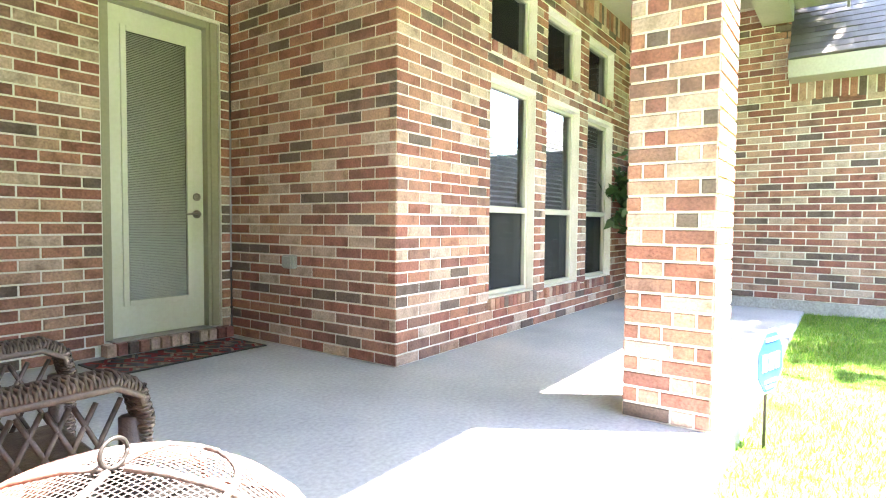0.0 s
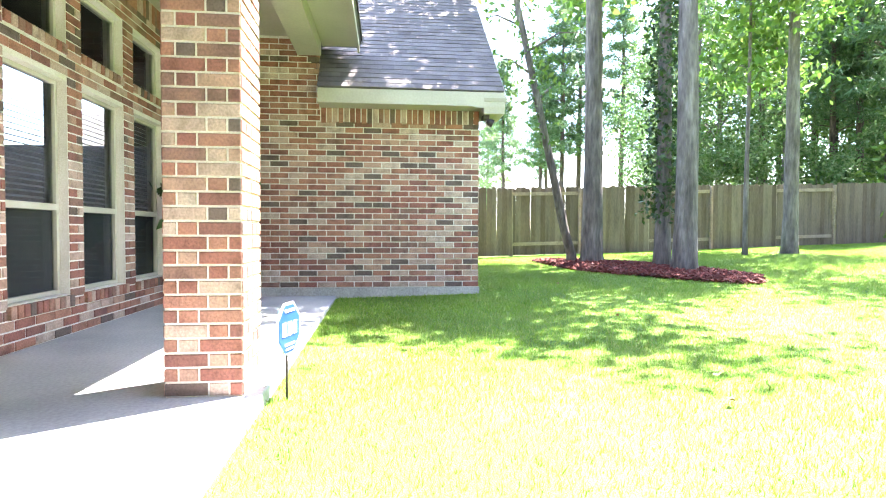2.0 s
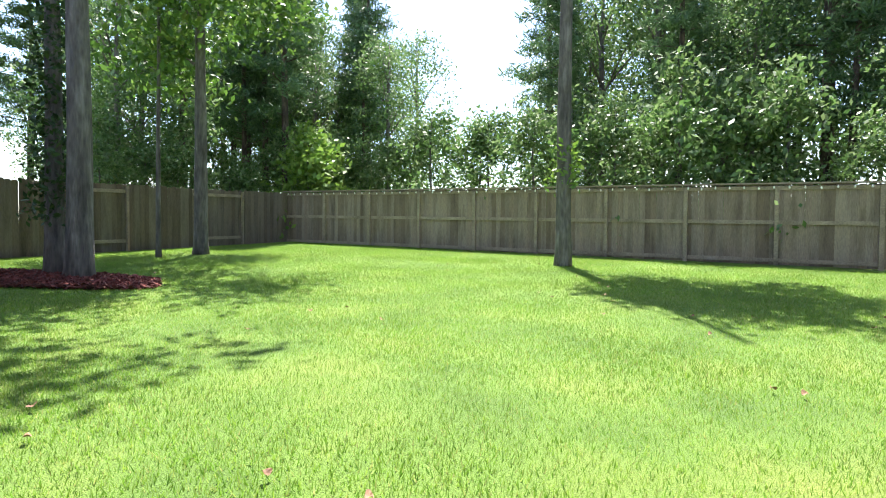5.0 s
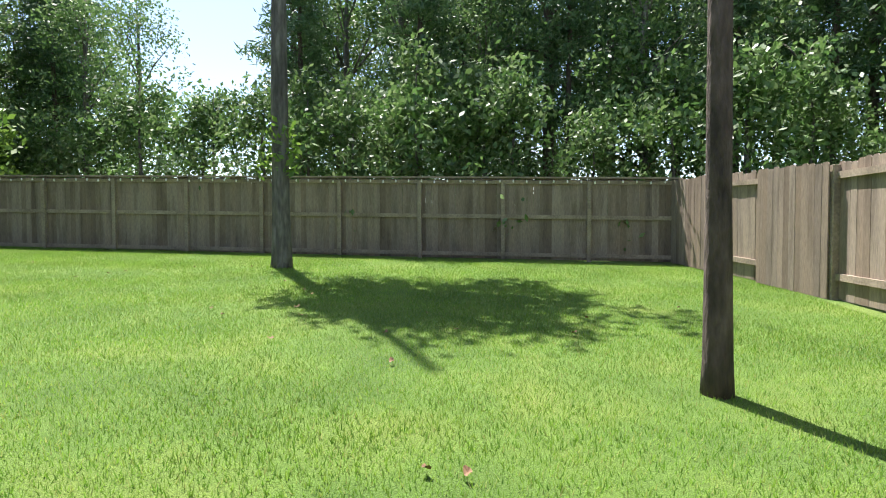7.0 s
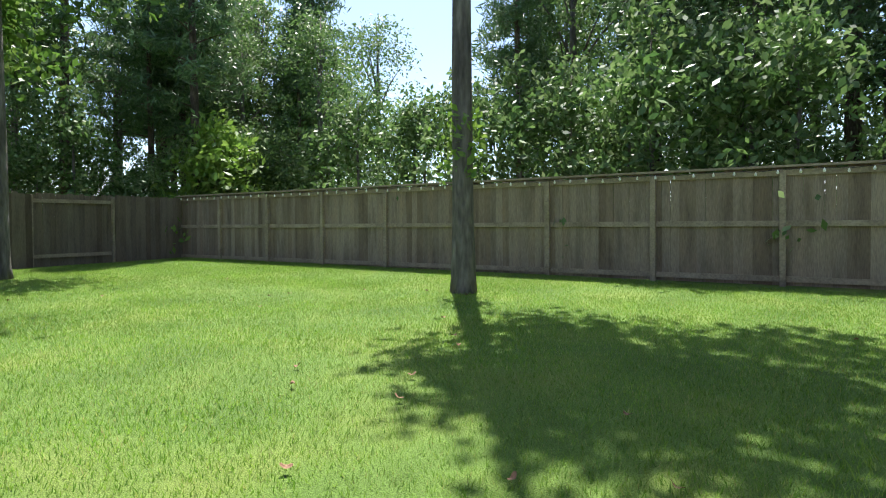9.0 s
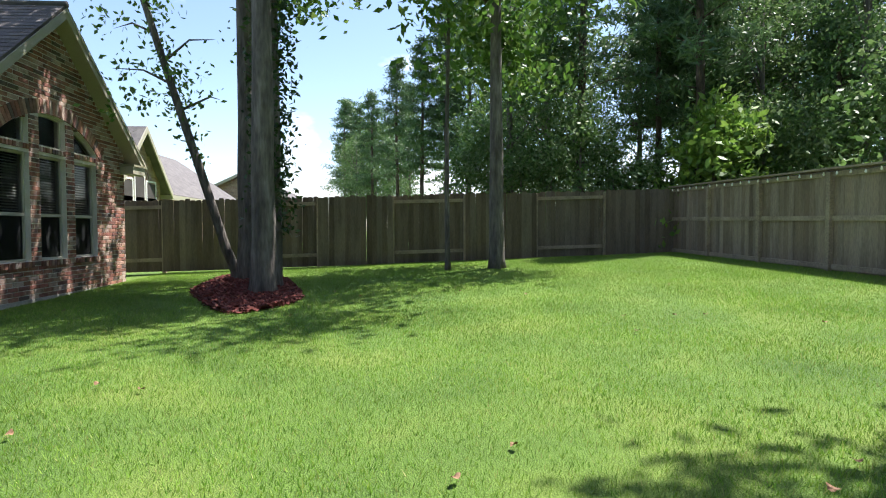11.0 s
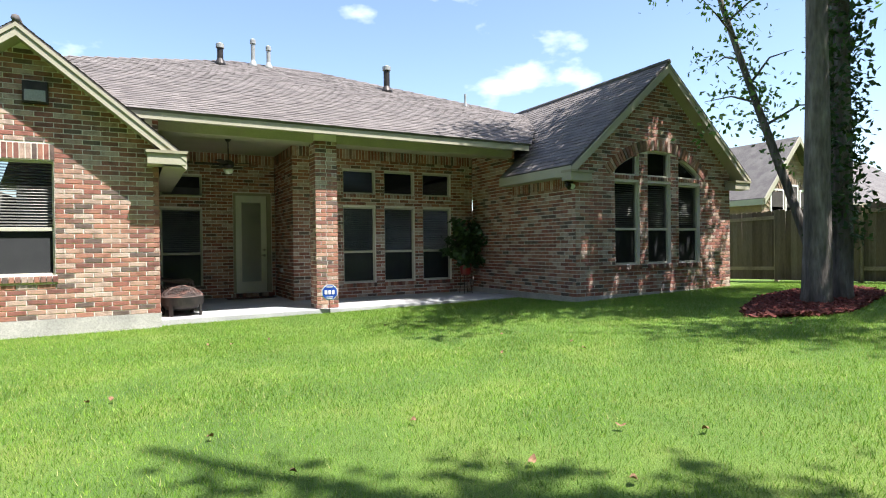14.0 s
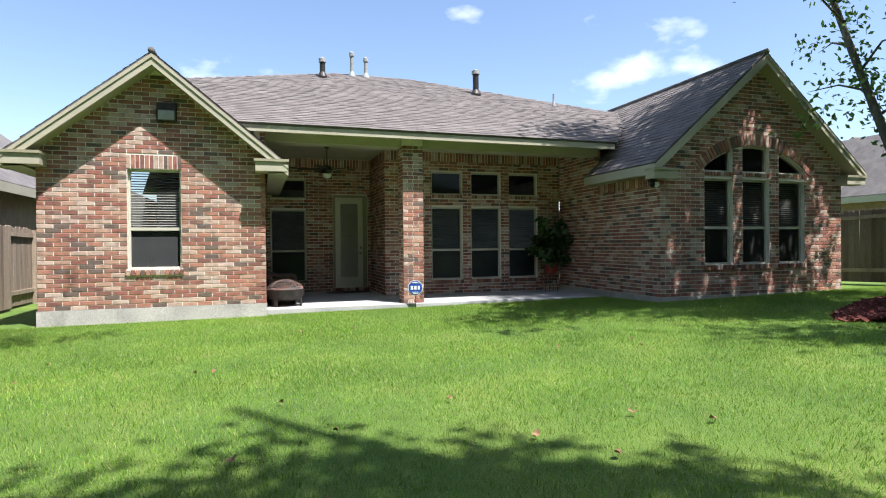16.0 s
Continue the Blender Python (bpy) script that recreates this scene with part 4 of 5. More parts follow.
# woods beyond the fences: a few kinds, each standing many times
def wood_tree(kind, seed):
    r = np.random.default_rng(seed)
    ob = new("pine_tree" if kind == "pine" else "woodland_tree")
    h = {"pine": 17.0, "broad": 13.0, "shrub": 4.6, "lime": 3.2}[kind]
    bm = bmesh.new()
    tr = {"pine": 0.17, "broad": 0.16, "shrub": 0.05, "lime": 0.05}[kind]
    tube(bm, [(0, 0, -0.3), (0.05, 0.02, h * 0.3), (0.12, -0.06, h * 0.65), (0.05, 0.05, h)], [tr * 1.2, tr, tr * 0.7, tr * 0.15], 9, 0.15)
    cs = []
    if kind == "pine":
        for i in range(60):
            z = h * (0.36 + 0.64 * i / 60)
            ln_ = (0.4 + 2.3 * (1 - (z / h - 0.3) / 0.75)) * r.uniform(0.5, 1.1)
            w = i * 2.4 + r.uniform(-0.5, 0.5)
            tip = Vector((math.cos(w) * ln_, math.sin(w) * ln_, z + r.uniform(-0.3, 0.4)))
            if i % 2 == 0:
                tube(bm, [(0.08, 0, z - 0.15), tip * 0.5 + Vector((0, 0, z * 0.5)), tip], [0.035, 0.025, 0.008], 5)
            for s in (0.45, 0.7, 0.9, 1.05):
                cs.append((tip.x * s, tip.y * s, tip.z + r.normal(0, 0.12)))
        v, f = leaf_cloud(cs, 34, 0.27, 0.22, r, 0.5, True)
        mat = M_NEEDLE
    elif kind == "broad":
        for i in range(95):
            z = h * r.uniform(0.25, 1.0)
            R = 2.7 * math.sin(math.pi * min(1, 0.25 + 0.75 * (z / h - 0.2) / 0.85)) + 0.5
            w = r.uniform(0, 6.28)
            q = R * math.sqrt(r.uniform(0.1, 1))
            cs.append((q * math.cos(w), q * math.sin(w), z))
            if i % 6 == 0:
                tube(bm, [(0.08, 0, z * 0.75), (q * 0.5 * math.cos(w), q * 0.5 * math.sin(w), z * 0.9), cs[-1]], [0.06, 0.04, 0.012], 5)
        v, f = leaf_cloud(cs, 84, 0.45, 0.105, r, 0.75)
        mat = M_SHRUB
    else:
        for i in range(46):
            z = h * r.uniform(0.12, 1.0)
            R = h * 0.36 * math.sin(math.pi * (0.2 + 0.75 * z / h))
            w = r.uniform(0, 6.28)
            q = R * math.sqrt(r.uniform(0.05, 1))
            cs.append((q * math.cos(w), q * math.sin(w), z))
        v, f = leaf_cloud(cs, 80, 0.26, 0.09 if kind == "shrub" else 0.10, r, 0.9)
        mat = M_SHRUB if kind == "shrub" else M_LIME
    part("trunk", bm, M_PINEBARK if kind == "pine" else M_BARK, ob)
    o = new("crown", cloud_mesh("crown", v, f, mat))
    o.parent = ob
    lab = {"pine": "tall slender pine with tufted green needles", "broad": "leafy broadleaf tree in the woods", "shrub": "dense green undergrowth shrub", "lime": "bright lime-green sapling behind the fence"}[kind]
    return tagged(ob, lab, "tree" if kind in ("pine", "broad") else "shrub", "woods beyond the fence")


BASES = {k: [wood_tree(k, 11 + i) for i in range(n)] for k, n in (("pine", 3), ("broad", 3), ("shrub", 2), ("lime", 1))}
USED = set()


def stand(kind, x, y, s=1.0):
    b = random.choice(BASES[kind])
    m = pose(x, y, ground_z(min(x, 16), max(y, -24)) - 0.05, 0, 0, random.uniform(0, 360))
    if b.name not in USED:
        USED.add(b.name)
        b.matrix_basis = m
        b.scale = (s, s, s)
    else:
        o = copy_thing(b, m)
        o.scale = (s, s, s)


wr = random.Random(5)


def in_clearing(x, y):
    """A lane through the woods where the sky shows down to the undergrowth."""
    return -1.11 < math.atan2(y + 5.0, x + 3.6) < -0.94


# behind the back fence, dense from the middle to the left corner, thinner behind the open gap
for i in range(64):
    x = -26 + 42 * (i / 63) + wr.uniform(-0.8, 0.8)
    row = i % 4
    y = -20.5 - row * 3.4 - wr.uniform(0, 2.0)
    if in_clearing(x, y) or in_clearing(x - 0.9, y) or in_clearing(x + 0.9, y):
        continue
    stand("pine" if wr.random() < 0.55 else "broad", x, y - 1.2, wr.uniform(0.75, 1.05) if row else wr.uniform(0.55, 0.7))
for i in range(30):
    x = -24 + 37 * i / 29 + wr.uniform(-0.5, 0.5)
    stand("shrub", x, -19.6 - wr.uniform(0, 1.8), wr.uniform(0.7, 1.25))
stand("lime", 12.3, -19.0, 1.25)
# corner woods
for i in range(18):
    cx, cy = 14.2 + 10 * ((i * 0.618) % 1.0), -19.5 - 8.5 * i / 17
    if not in_clearing(cx, cy):
        stand("pine" if wr.random() < 0.6 else "broad", cx, cy, wr.uniform(0.6, 0.9))
# beyond the right-hand fence
for i in range(26):
    y = -18.5 + 14.5 * (i / 25) + wr.uniform(-0.6, 0.6)
    x = 15.0 + (i % 3) * 5.0 + wr.uniform(0, 3) + max(0, (y + 14) * 3.2)
    stand("pine" if wr.random() < 0.4 else "broad", x, y, wr.uniform(0.62, 0.95) if y < -13 else wr.uniform(0.6, 0.8))
for i in range(12):
    stand("shrub", 13.5 + wr.uniform(0, 2), -22 + 10 * i / 11, wr.uniform(0.6, 1.0))
# beyond the left-hand fence
for i in range(16):
    stand("pine" if wr.random() < 0.6 else "broad", -11.5 - wr.uniform(0, 8), -22 + 18 * i / 15, wr.uniform(0.7, 1.0))


# ---- grass ----
def grass():
    r = np.random.default_rng(3)
    n = 860000
    x = r.uniform(-7.5, 11.8, n)
    y = -1.99 - (r.uniform(0, 1, n) ** 1.15) * 15.9
    keep = ~((x > X_WING - 0.03) & (y > Y_WING - 0.03)) & ~((x < X_LEFT) & (y > -2.24)) & ~((x > X_LEFT) & (x < X_WING) & (y > -2.048))
    keep &= ((x - 7.3) / 2.75) ** 2 + ((y + 0.3 * (7.3 - x) + 7.38) / 0.9) ** 2 > 1.0
    x, y = x[keep], y[keep]
    n = len(x)
    pl = -0.235 + 0.022 * x - 0.035 * y
    lo = -0.10 + 0.006 * x
    z = lo + 0.5 * ((pl - lo) + np.sqrt((pl - lo) ** 2 + 0.004)) - 0.008
    w = r.uniform(0, 2 * np.pi, n)
    hgt = r.uniform(0.02, 0.05, n)
    wid = r.uniform(0.0022, 0.0045, n)
    bx, by = np.cos(w) * wid, np.sin(w) * wid
    t = r.uniform(0, 2 * np.pi, n)
    lean = hgt * r.uniform(0.15, 0.75, n)
    v = np.stack([np.stack([x - bx, y - by, z], 1), np.stack([x + bx, y + by, z], 1), np.stack([x + np.cos(t) * lean, y + np.sin(t) * lean, z + hgt], 1)], 1).reshape(-1, 3)
    ob = new("grass", cloud_mesh("grass", v, np.arange(n * 3).reshape(-1, 3), M_GRASS))
    tagged(ob, "short bright green lawn grass blades", "grass", kind="stuff")


grass()

# mulch bed
def mulch():
    r = np.random.default_rng(9)
    n = 7000
    w = r.uniform(0, 2 * np.pi, n)
    q = np.sqrt(r.uniform(0, 1, n)) * (1 + 0.06 * np.sin(w * 5))
    x = 7.3 + 2.75 * q * np.cos(w)
    y = -7.38 - 0.3 * (7.3 - x) + 0.9 * q * np.sin(w)
    verts, faces = [], []
    for i in range(n):
        z = ground_z(x[i], y[i]) + 0.02 + 0.05 * (1 - q[i] ** 2) + r.uniform(0, 0.03)
        m = Matrix.Translation((x[i], y[i], z)) @ Euler((r.uniform(-0.6, 0.6), r.uniform(-0.6, 0.6), r.uniform(0, 6.28))).to_matrix().to_4x4()
        lx, ly, lz = r.uniform(0.03, 0.08), r.uniform(0.012, 0.025), 0.007
        k = len(verts)
        verts += [m @ Vector((a * lx, b * ly, c * lz)) for a in (-1, 1) for b in (-1, 1) for c in (-1, 1)]
        faces += [[k + j for j in f] for f in ((0, 1, 3, 2), (4, 6, 7, 5), (0, 4, 5, 1), (2, 3, 7, 6), (0, 2, 6, 4), (1, 5, 7, 3))]
    raw("mulch_bed", verts, faces, M_MULCH, None, "mound of shredded red mulch under the trees", "stuff")["category"] = "mulch"


mulch()


# dry leaves on the lawn
def dry_leaves():
    r = random.Random(12)
    base = None
    for k in range(46):
        x, y = r.uniform(-5.5, 6.5), r.uniform(-15.0, -4.4)
        if base is None:
            bm = bmesh.new()
            rim = [bm.verts.new((0.028 * math.cos(t) * (1 + 0.25 * math.sin(3 * t)), 0.019 * math.sin(t), 0.009 * math.cos(2 * t))) for t in [2 * math.pi * q / 12 for q in range(12)]]
            mid = bm.verts.new((0, 0, -0.006))
            for q in range(12):
                bm.faces.new((mid, rim[q], rim[(q + 1) % 12]))
            base = part("dry_leaf", bm, M_DRY)
            o = tagged(base, "curled dry brown leaf lying on the grass", "leaf", "fallen leaves")
        else:
            o = copy_thing(base, Matrix())
        o.matrix_basis = pose(x, y, ground_z(x, y) + 0.045, r.uniform(-25, 25), r.uniform(-25, 25), r.uniform(0, 360))


dry_leaves()

# ---- things on the porch ----
def door():
    ob = tagged(new("door_1"), "cream full-glass back door with enclosed blinds, closed", "door", kind="structure")
    x0, x1, y, z0, z1 = -0.95, -0.20, 1.94, 0.10, 2.54
    gl = (x0 + 0.13, x1 - 0.13, 0.36, 2.38)
    bm = bmesh.new()
    for e in ((x0, gl[0], z0, z1), (gl[1], x1, z0, z1), (gl[0], gl[1], z0, gl[2]), (gl[0], gl[1], gl[3], z1)):
        box(bm, e[0], e[1], y, y + 0.045, e[2], e[3])
    part("door_leaf", bm, M_DOOR, ob)
    bm = bmesh.new()
    for e in ((gl[0] - 0.03, gl[0] + 0.012, gl[2] - 0.03, gl[3] + 0.03), (gl[1] - 0.012, gl[1] + 0.03, gl[2] - 0.03, gl[3] + 0.03), (gl[0] + 0.012, gl[1] - 0.012, gl[2] - 0.03, gl[2] + 0.012), (gl[0] + 0.012, gl[1] - 0.012, gl[3] - 0.012, gl[3] + 0.03)):
        box(bm, e[0], e[1], y - 0.014, y - 0.001, e[2], e[3], bevel=0.004)
    part("glazing_bead", bm, M_DOOR, ob)
    bm = bmesh.new()
    bm.faces.new([bm.verts.new(p) for p in ((gl[0], y + 0.004, gl[2]), (gl[1], y + 0.004, gl[2]), (gl[1], y + 0.004, gl[3]), (gl[0], y + 0.004, gl[3]))])
    part("pane", bm, M_GLASS2, ob).visible_shadow = False
    verts, faces = [], []
    z = gl[2] + 0.01
    while z < gl[3] - 0.01:
        k = len(verts)
        verts += [(gl[0] + 0.012, y + 0.012, z), (gl[1] - 0.012, y + 0.012, z), (gl[1] - 0.012, y + 0.02, z + 0.0105), (gl[0] + 0.012, y + 0.02, z + 0.0105)]
        faces.append((k, k + 1, k + 2, k + 3))
        z += 0.0125
    raw("enclosed_blind", verts, faces, M_BLIND, ob, "fine closed blind slats behind the glass", "stuff")
    # near-black sheet in place of the unlit room behind the blind
    boxed("backing", (gl[0], gl[1], y + 0.03, y + 0.035, gl[2], gl[3]), M_INDOOR_SHADE, ob)
    fr = part_frame(ob, x0, x1, z0, z1)
    bm = bmesh.new()
    lathe(bm, [(0.032, 0), (0.032, 0.012), (0.02, 0.016)], 20, Matrix.Translation((x1 - 0.06, y, 1.17)) @ Matrix.Rotation(math.pi / 2, 4, "X"))
    part("deadbolt", bm, M_NICKEL, ob, "satin nickel deadbolt")
    bm = bmesh.new()
    lathe(bm, [(0.034, 0), (0.034, 0.012), (0.012, 0.02), (0.012, 0.055)], 20, Matrix.Translation((x1 - 0.06, y, 1.03)) @ Matrix.Rotation(math.pi / 2, 4, "X"))
    tube(bm, [(x1 - 0.06, y - 0.05, 1.03), (x1 - 0.11, y - 0.055, 1.035), (x1 - 0.17, y - 0.05, 1.025)], [0.011, 0.010, 0.007], 8)
    part("door_handle", bm, M_NICKEL, ob, "satin nickel lever handle")
    bm = bmesh.new()
    box(bm, x0 - 0.02, x1 + 0.02, 1.80, 1.99, 0.075, 0.098, bevel=0.004)
    part("threshold", bm, M_NICKEL, ob)


def part_frame(ob, x0, x1, z0, z1):
    bm = bmesh.new()
    for a, b, c, d in ((x0 - 0.062, x0 - 0.003, z0, z1 + 0.06), (x1 + 0.003, x1 + 0.105, z0, z1 + 0.06), (x0 - 0.003, x1 + 0.003, z1 + 0.003, z1 + 0.06)):
        box(bm, a, b, 1.875, 2.0, c, d, bevel=0.004)
    box(bm, x1 + 0.03, x1 + 0.09, 1.86, 1.874, z0, z1 + 0.055)
    return part("door_frame", bm, M_TRIM_D, ob, "taupe painted door frame")


door()

# outlet box on the return wall
ob = thing("outdoor_outlet", "grey weatherproof outlet box on the brick wall", "outlet")
boxed("cover", (-0.055, 0.0, 0.99, 1.11, 0.615, 0.72), M_GREYBOX, ob, bevel=0.012)
boxed("lid", (-0.066, -0.056, 1.0, 1.10, 0.625, 0.71), M_GREYBOX, ob, bevel=0.004)

# rug before the door
def rug():
    ob = thing("door_mat", "red, grey and cream patterned rug before the door", "rug")
    x0, x1, y0, y1 = -1.25, -0.10, 1.24, 1.72
    boxed("border", (x0, x1, y0, y1, 0.001, 0.009), M_BLACK, ob)
    verts, faces = [], []
    r = random.Random(4)
    nx, ny = 12, 5
    px, py = (x1 - x0 - 0.04) / nx, (y1 - y0 - 0.04) / ny
    for i in range(nx):
        for j in range(ny):
            cx, cy = x0 + 0.02 + px * i, y0 + 0.02 + py * j
            for s in range(4):
                k = len(verts)
                a, b = s / 4, (s + 1) / 4
                sh = px * 0.5 * (1 if (i + j) % 2 else -1)
                verts += [(cx + px * a, cy, 0.0105), (cx + px * b, cy, 0.0105), (min(max(cx + px * b + sh, x0 + 0.02), x1 - 0.02), cy + py, 0.0105), (min(max(cx + px * a + sh, x0 + 0.02), x1 - 0.02), cy + py, 0.0105)]
                faces.append((k, k + 1, k + 2, k + 3))
    raw("woven_pattern", verts, faces, M_RUG, ob, "red, grey and cream zigzag weave", "stuff")


rug()


# wicker armchair
def wicker_chair():
    ob = thing("wicker_armchair", "dark brown woven wicker armchair with lattice sides", "chair")
    W, D = 0.56, 0.60

    def weave(name, x0, x1, z0, z1, y, rows=0.0165):
        bm = bmesh.new()
        z = z0
        i = 0
        while z < z1:
            pts = []
            n = max(4, int((x1 - x0) / 0.035))
            for k in range(n + 1):
                pts.append((x0 + (x1 - x0) * k / n, y + 0.006 * (1 if (k + i) % 2 else -1), z))
            tube(bm, pts, [0.0085] * len(pts), 5)
            z += rows
            i += 1
        return part(name, bm, M_WICKER, ob)

    for sy in (-1, 1):
        y = sy * W / 2
        weave("side_weave", -D / 2, D / 2 - 0.03, 0.10, 0.34, y)
        bm = bmesh.new()
        n = 9
        for k in range(n):
            a = -D / 2 + 0.04 + (D - 0.12) * k / n
            for s in (-1, 1):
                tube(bm, [(a if s > 0 else a + 0.1, y, 0.345), ((a + 0.1) if s > 0 else a, y, 0.55)], [0.0065, 0.0065], 5)
        part("lattice", bm, M_WICKER, ob, "open diamond lattice panel")
        bm = bmesh.new()
        prof = [(-D / 2 - 0.02, y, 0.68), (-D / 2 + 0.12, y, 0.62), (0.0, y, 0.595), (D / 2 - 0.06, y, 0.60), (D / 2 - 0.005, y, 0.57), (D / 2 + 0.012, y, 0.5), (D / 2 + 0.005, y, 0.3), (D / 2, y, 0.02)]
        tube(bm, prof, [0.017] * len(prof), 8)
        part("arm", bm, M_WICKER, ob, "rolled wicker arm")
        bm = bmesh.new()
        for a, b in zip(prof, prof[1:]):
            a, b = Vector(a), Vector(b)
            m = int((b - a).length / 0.0085)
            dd = (b - a).normalized()
            sd = Vector((0, 1, 0))
            up = dd.cross(sd)
            for k in range(m):
                q = a.lerp(b, k / m)
                wide, thick = (0.052, 0.02) if q.z > 0.48 else (0.03, 0.022)
                ring = [q + sd * math.cos(t) * wide + up * math.sin(t) * thick + dd * 0.004 * math.sin(t * 5 + k * math.pi) for t in [2 * math.pi * j / 12 for j in range(13)]]
                tube(bm, ring, [0.0048] * 13, 4)
        tagged(part("arm_weave", bm, M_WICKER, ob), "fine wicker woven round the arm", kind="stuff")
        # braided edge under the arm
        for side in (-1, 1):
            bm = bmesh.new()
            tube(bm, [(x, yy + side * (0.05 if z > 0.5 else 0.03), z - 0.012) for x, yy, z in prof[:6]], [0.009] * 6, 6)
            part("braid", bm, M_WICKER, ob)
    weave("back_weave", -W / 2, W / 2, 0.10, 0.9, 0.0).matrix_basis = Matrix.Translation((-D / 2, 0, 0)) @ Matrix.Rotation(math.pi / 2, 4, "Z")
    weave("front_weave", -W / 2, W / 2, 0.10, 0.34, 0.0).matrix_basis = Matrix.Translation((D / 2 - 0.03, 0, 0)) @ Matrix.Rotation(math.pi / 2, 4, "Z")
    boxed("seat", (-D / 2, D / 2 - 0.02, -W / 2 + 0.02, W / 2 - 0.02, 0.32, 0.36), M_WICKER, ob, bevel=0.01)
    for x in (-D / 2 + 0.01, D / 2 - 0.01):
        for y in (-W / 2, W / 2):
            bm = bmesh.new()
            tube(bm, [(x, y, 0.0), (x, y, 0.5)], [0.026, 0.03], 8)
            part("leg", bm, M_WICKER, ob)
    ob.matrix_basis = pose(-2.48, -0.75, 0.0, 0, 0, -5)


wicker_chair()


# fire pit
def fire_pit():
    ob = thing("fire_pit", "round dark metal fire pit with a domed mesh screen", "fire pit")
    R = 0.37
    bm = bmesh.new()
    lathe(bm, [(0.20, 0.10), (0.30, 0.14), (R - 0.015, 0.26), (R, 0.30), (R, 0.33), (R - 0.02, 0.33), (R - 0.03, 0.27), (0.2, 0.15)], 40)
    part("bowl", bm, M_METAL, ob)
    bm = bmesh.new()
    lathe(bm, [(R - 0.02, 0.20), (R + 0.005, 0.20), (R + 0.005, 0.345), (R - 0.02, 0.345)], 40)
    part("rim_band", bm, M_METAL, ob, "dark pierced metal band")
    for k in range(4):
        w = math.pi / 4 + k * math.pi / 2
        bm = bmesh.new()
        box(bm, -0.035, 0.035, -0.012, 0.012, 0.0, 0.24, pose(math.cos(w) * (R - 0.01), math.sin(w) * (R - 0.01), 0, 0, 0, math.degrees(w) + 90), bevel=0.004)
        part("leg", bm, M_METAL, ob)
    # domed screen of crossing wires
    prof = [(R - 0.005, 0.345), (R * 0.93, 0.40), (R * 0.74, 0.462), (R * 0.5, 0.505), (R * 0.25, 0.527), (0.02, 0.535)]

    def dome(rr):
        for (a, za), (b, zb) in zip(prof, prof[1:]):
            if b <= rr <= a:
                return za + (zb - za) * (a - rr) / (a - b)
        return prof[0][1] if rr > prof[0][0] else prof[-1][1]

    verts, faces = [], []
    n = 62
    t = 0.0013
    for axis in (0, 1):
        for i in range(1, n):
            c = -R + 2 * R * i / n
            e = math.sqrt(max(0, (R * 0.99) ** 2 - c * c))
            m = 16
            for k in range(m + 1):
                s = -e + 2 * e * k / m
                z = dome(min(math.hypot(c, s), R * 0.985))
                for d in (-t, t):
                    verts.append((s, c + d, z) if axis == 0 else (c + d, s, z))
                if k:
                    q = len(verts) - 4
                    faces.append((q, q + 1, q + 3, q + 2))
    raw("mesh_dome", verts, faces, M_MESH, ob, "rust-tinted wire mesh dome", "stuff")
    for k in range(4):
        w = k * math.pi / 2 + 0.4
        bm = bmesh.new()
        pts = [(math.cos(w) * r_, math.sin(w) * r_, z + 0.004) for r_, z in prof]
        tube(bm, pts, [0.007] * len(pts), 6)
        part("dome_rib", bm, M_MESH, ob)
    for r_, z in ((R - 0.003, 0.348), (R * 0.55, 0.50)):
        bm = bmesh.new()
        pts = [(math.cos(a) * r_, math.sin(a) * r_, z) for a in [2 * math.pi * k / 40 for k in range(41)]]
        tube(bm, pts, [0.007] * 41, 6)
        part("dome_ring", bm, M_MESH, ob)
    bm = bmesh.new()
    pts = [(math.cos(a) * 0.026, 0, 0.566 + math.sin(a) * 0.026) for a in [2 * math.pi * k / 20 for k in range(21)]]
    tube(bm, pts, [0.004] * 21, 6)
    part("lifting_ring", bm, M_METAL, ob)
    ob.matrix_basis = pose(-2.42, -1.42, 0.0, 0, 0, 12)


fire_pit()


# ceiling fan
def fan():
    ob = thing("ceiling_fan", "dark bronze ceiling fan with a pale bowl light", "ceiling fan")
    for name, prof, m in (("canopy", [(0.07, 0), (0.07, -0.02), (0.03, -0.07)], M_METAL), ("downrod", [(0.012, -0.06), (0.012, -0.50)], M_METAL),
                          ("motor", [(0.05, -0.46), (0.11, -0.50), (0.12, -0.58), (0.08, -0.63)], M_METAL), ("light_bowl", [(0.10, -0.66), (0.105, -0.68), (0.07, -0.745), (0.01, -0.765)], M_WHITE)):
        bm = bmesh.new()
        lathe(bm, prof[::-1], 24)
        part(name, bm, m, ob)
    for k in range(5):
        w = 2 * math.pi * k / 5 + 0.5
        bm = bmesh.new()
        box(bm, 0.12, 0.66, -0.065, 0.065, -0.006, 0.006, pose(0, 0, -0.55, 0, 0, math.degrees(w)) @ pose(0, 0, 0, 10, 0, 0), bevel=0.003)
        part("blade", bm, M_METAL, ob)
    ob.location = (-1.40, -0.2, CEIL)


fan()


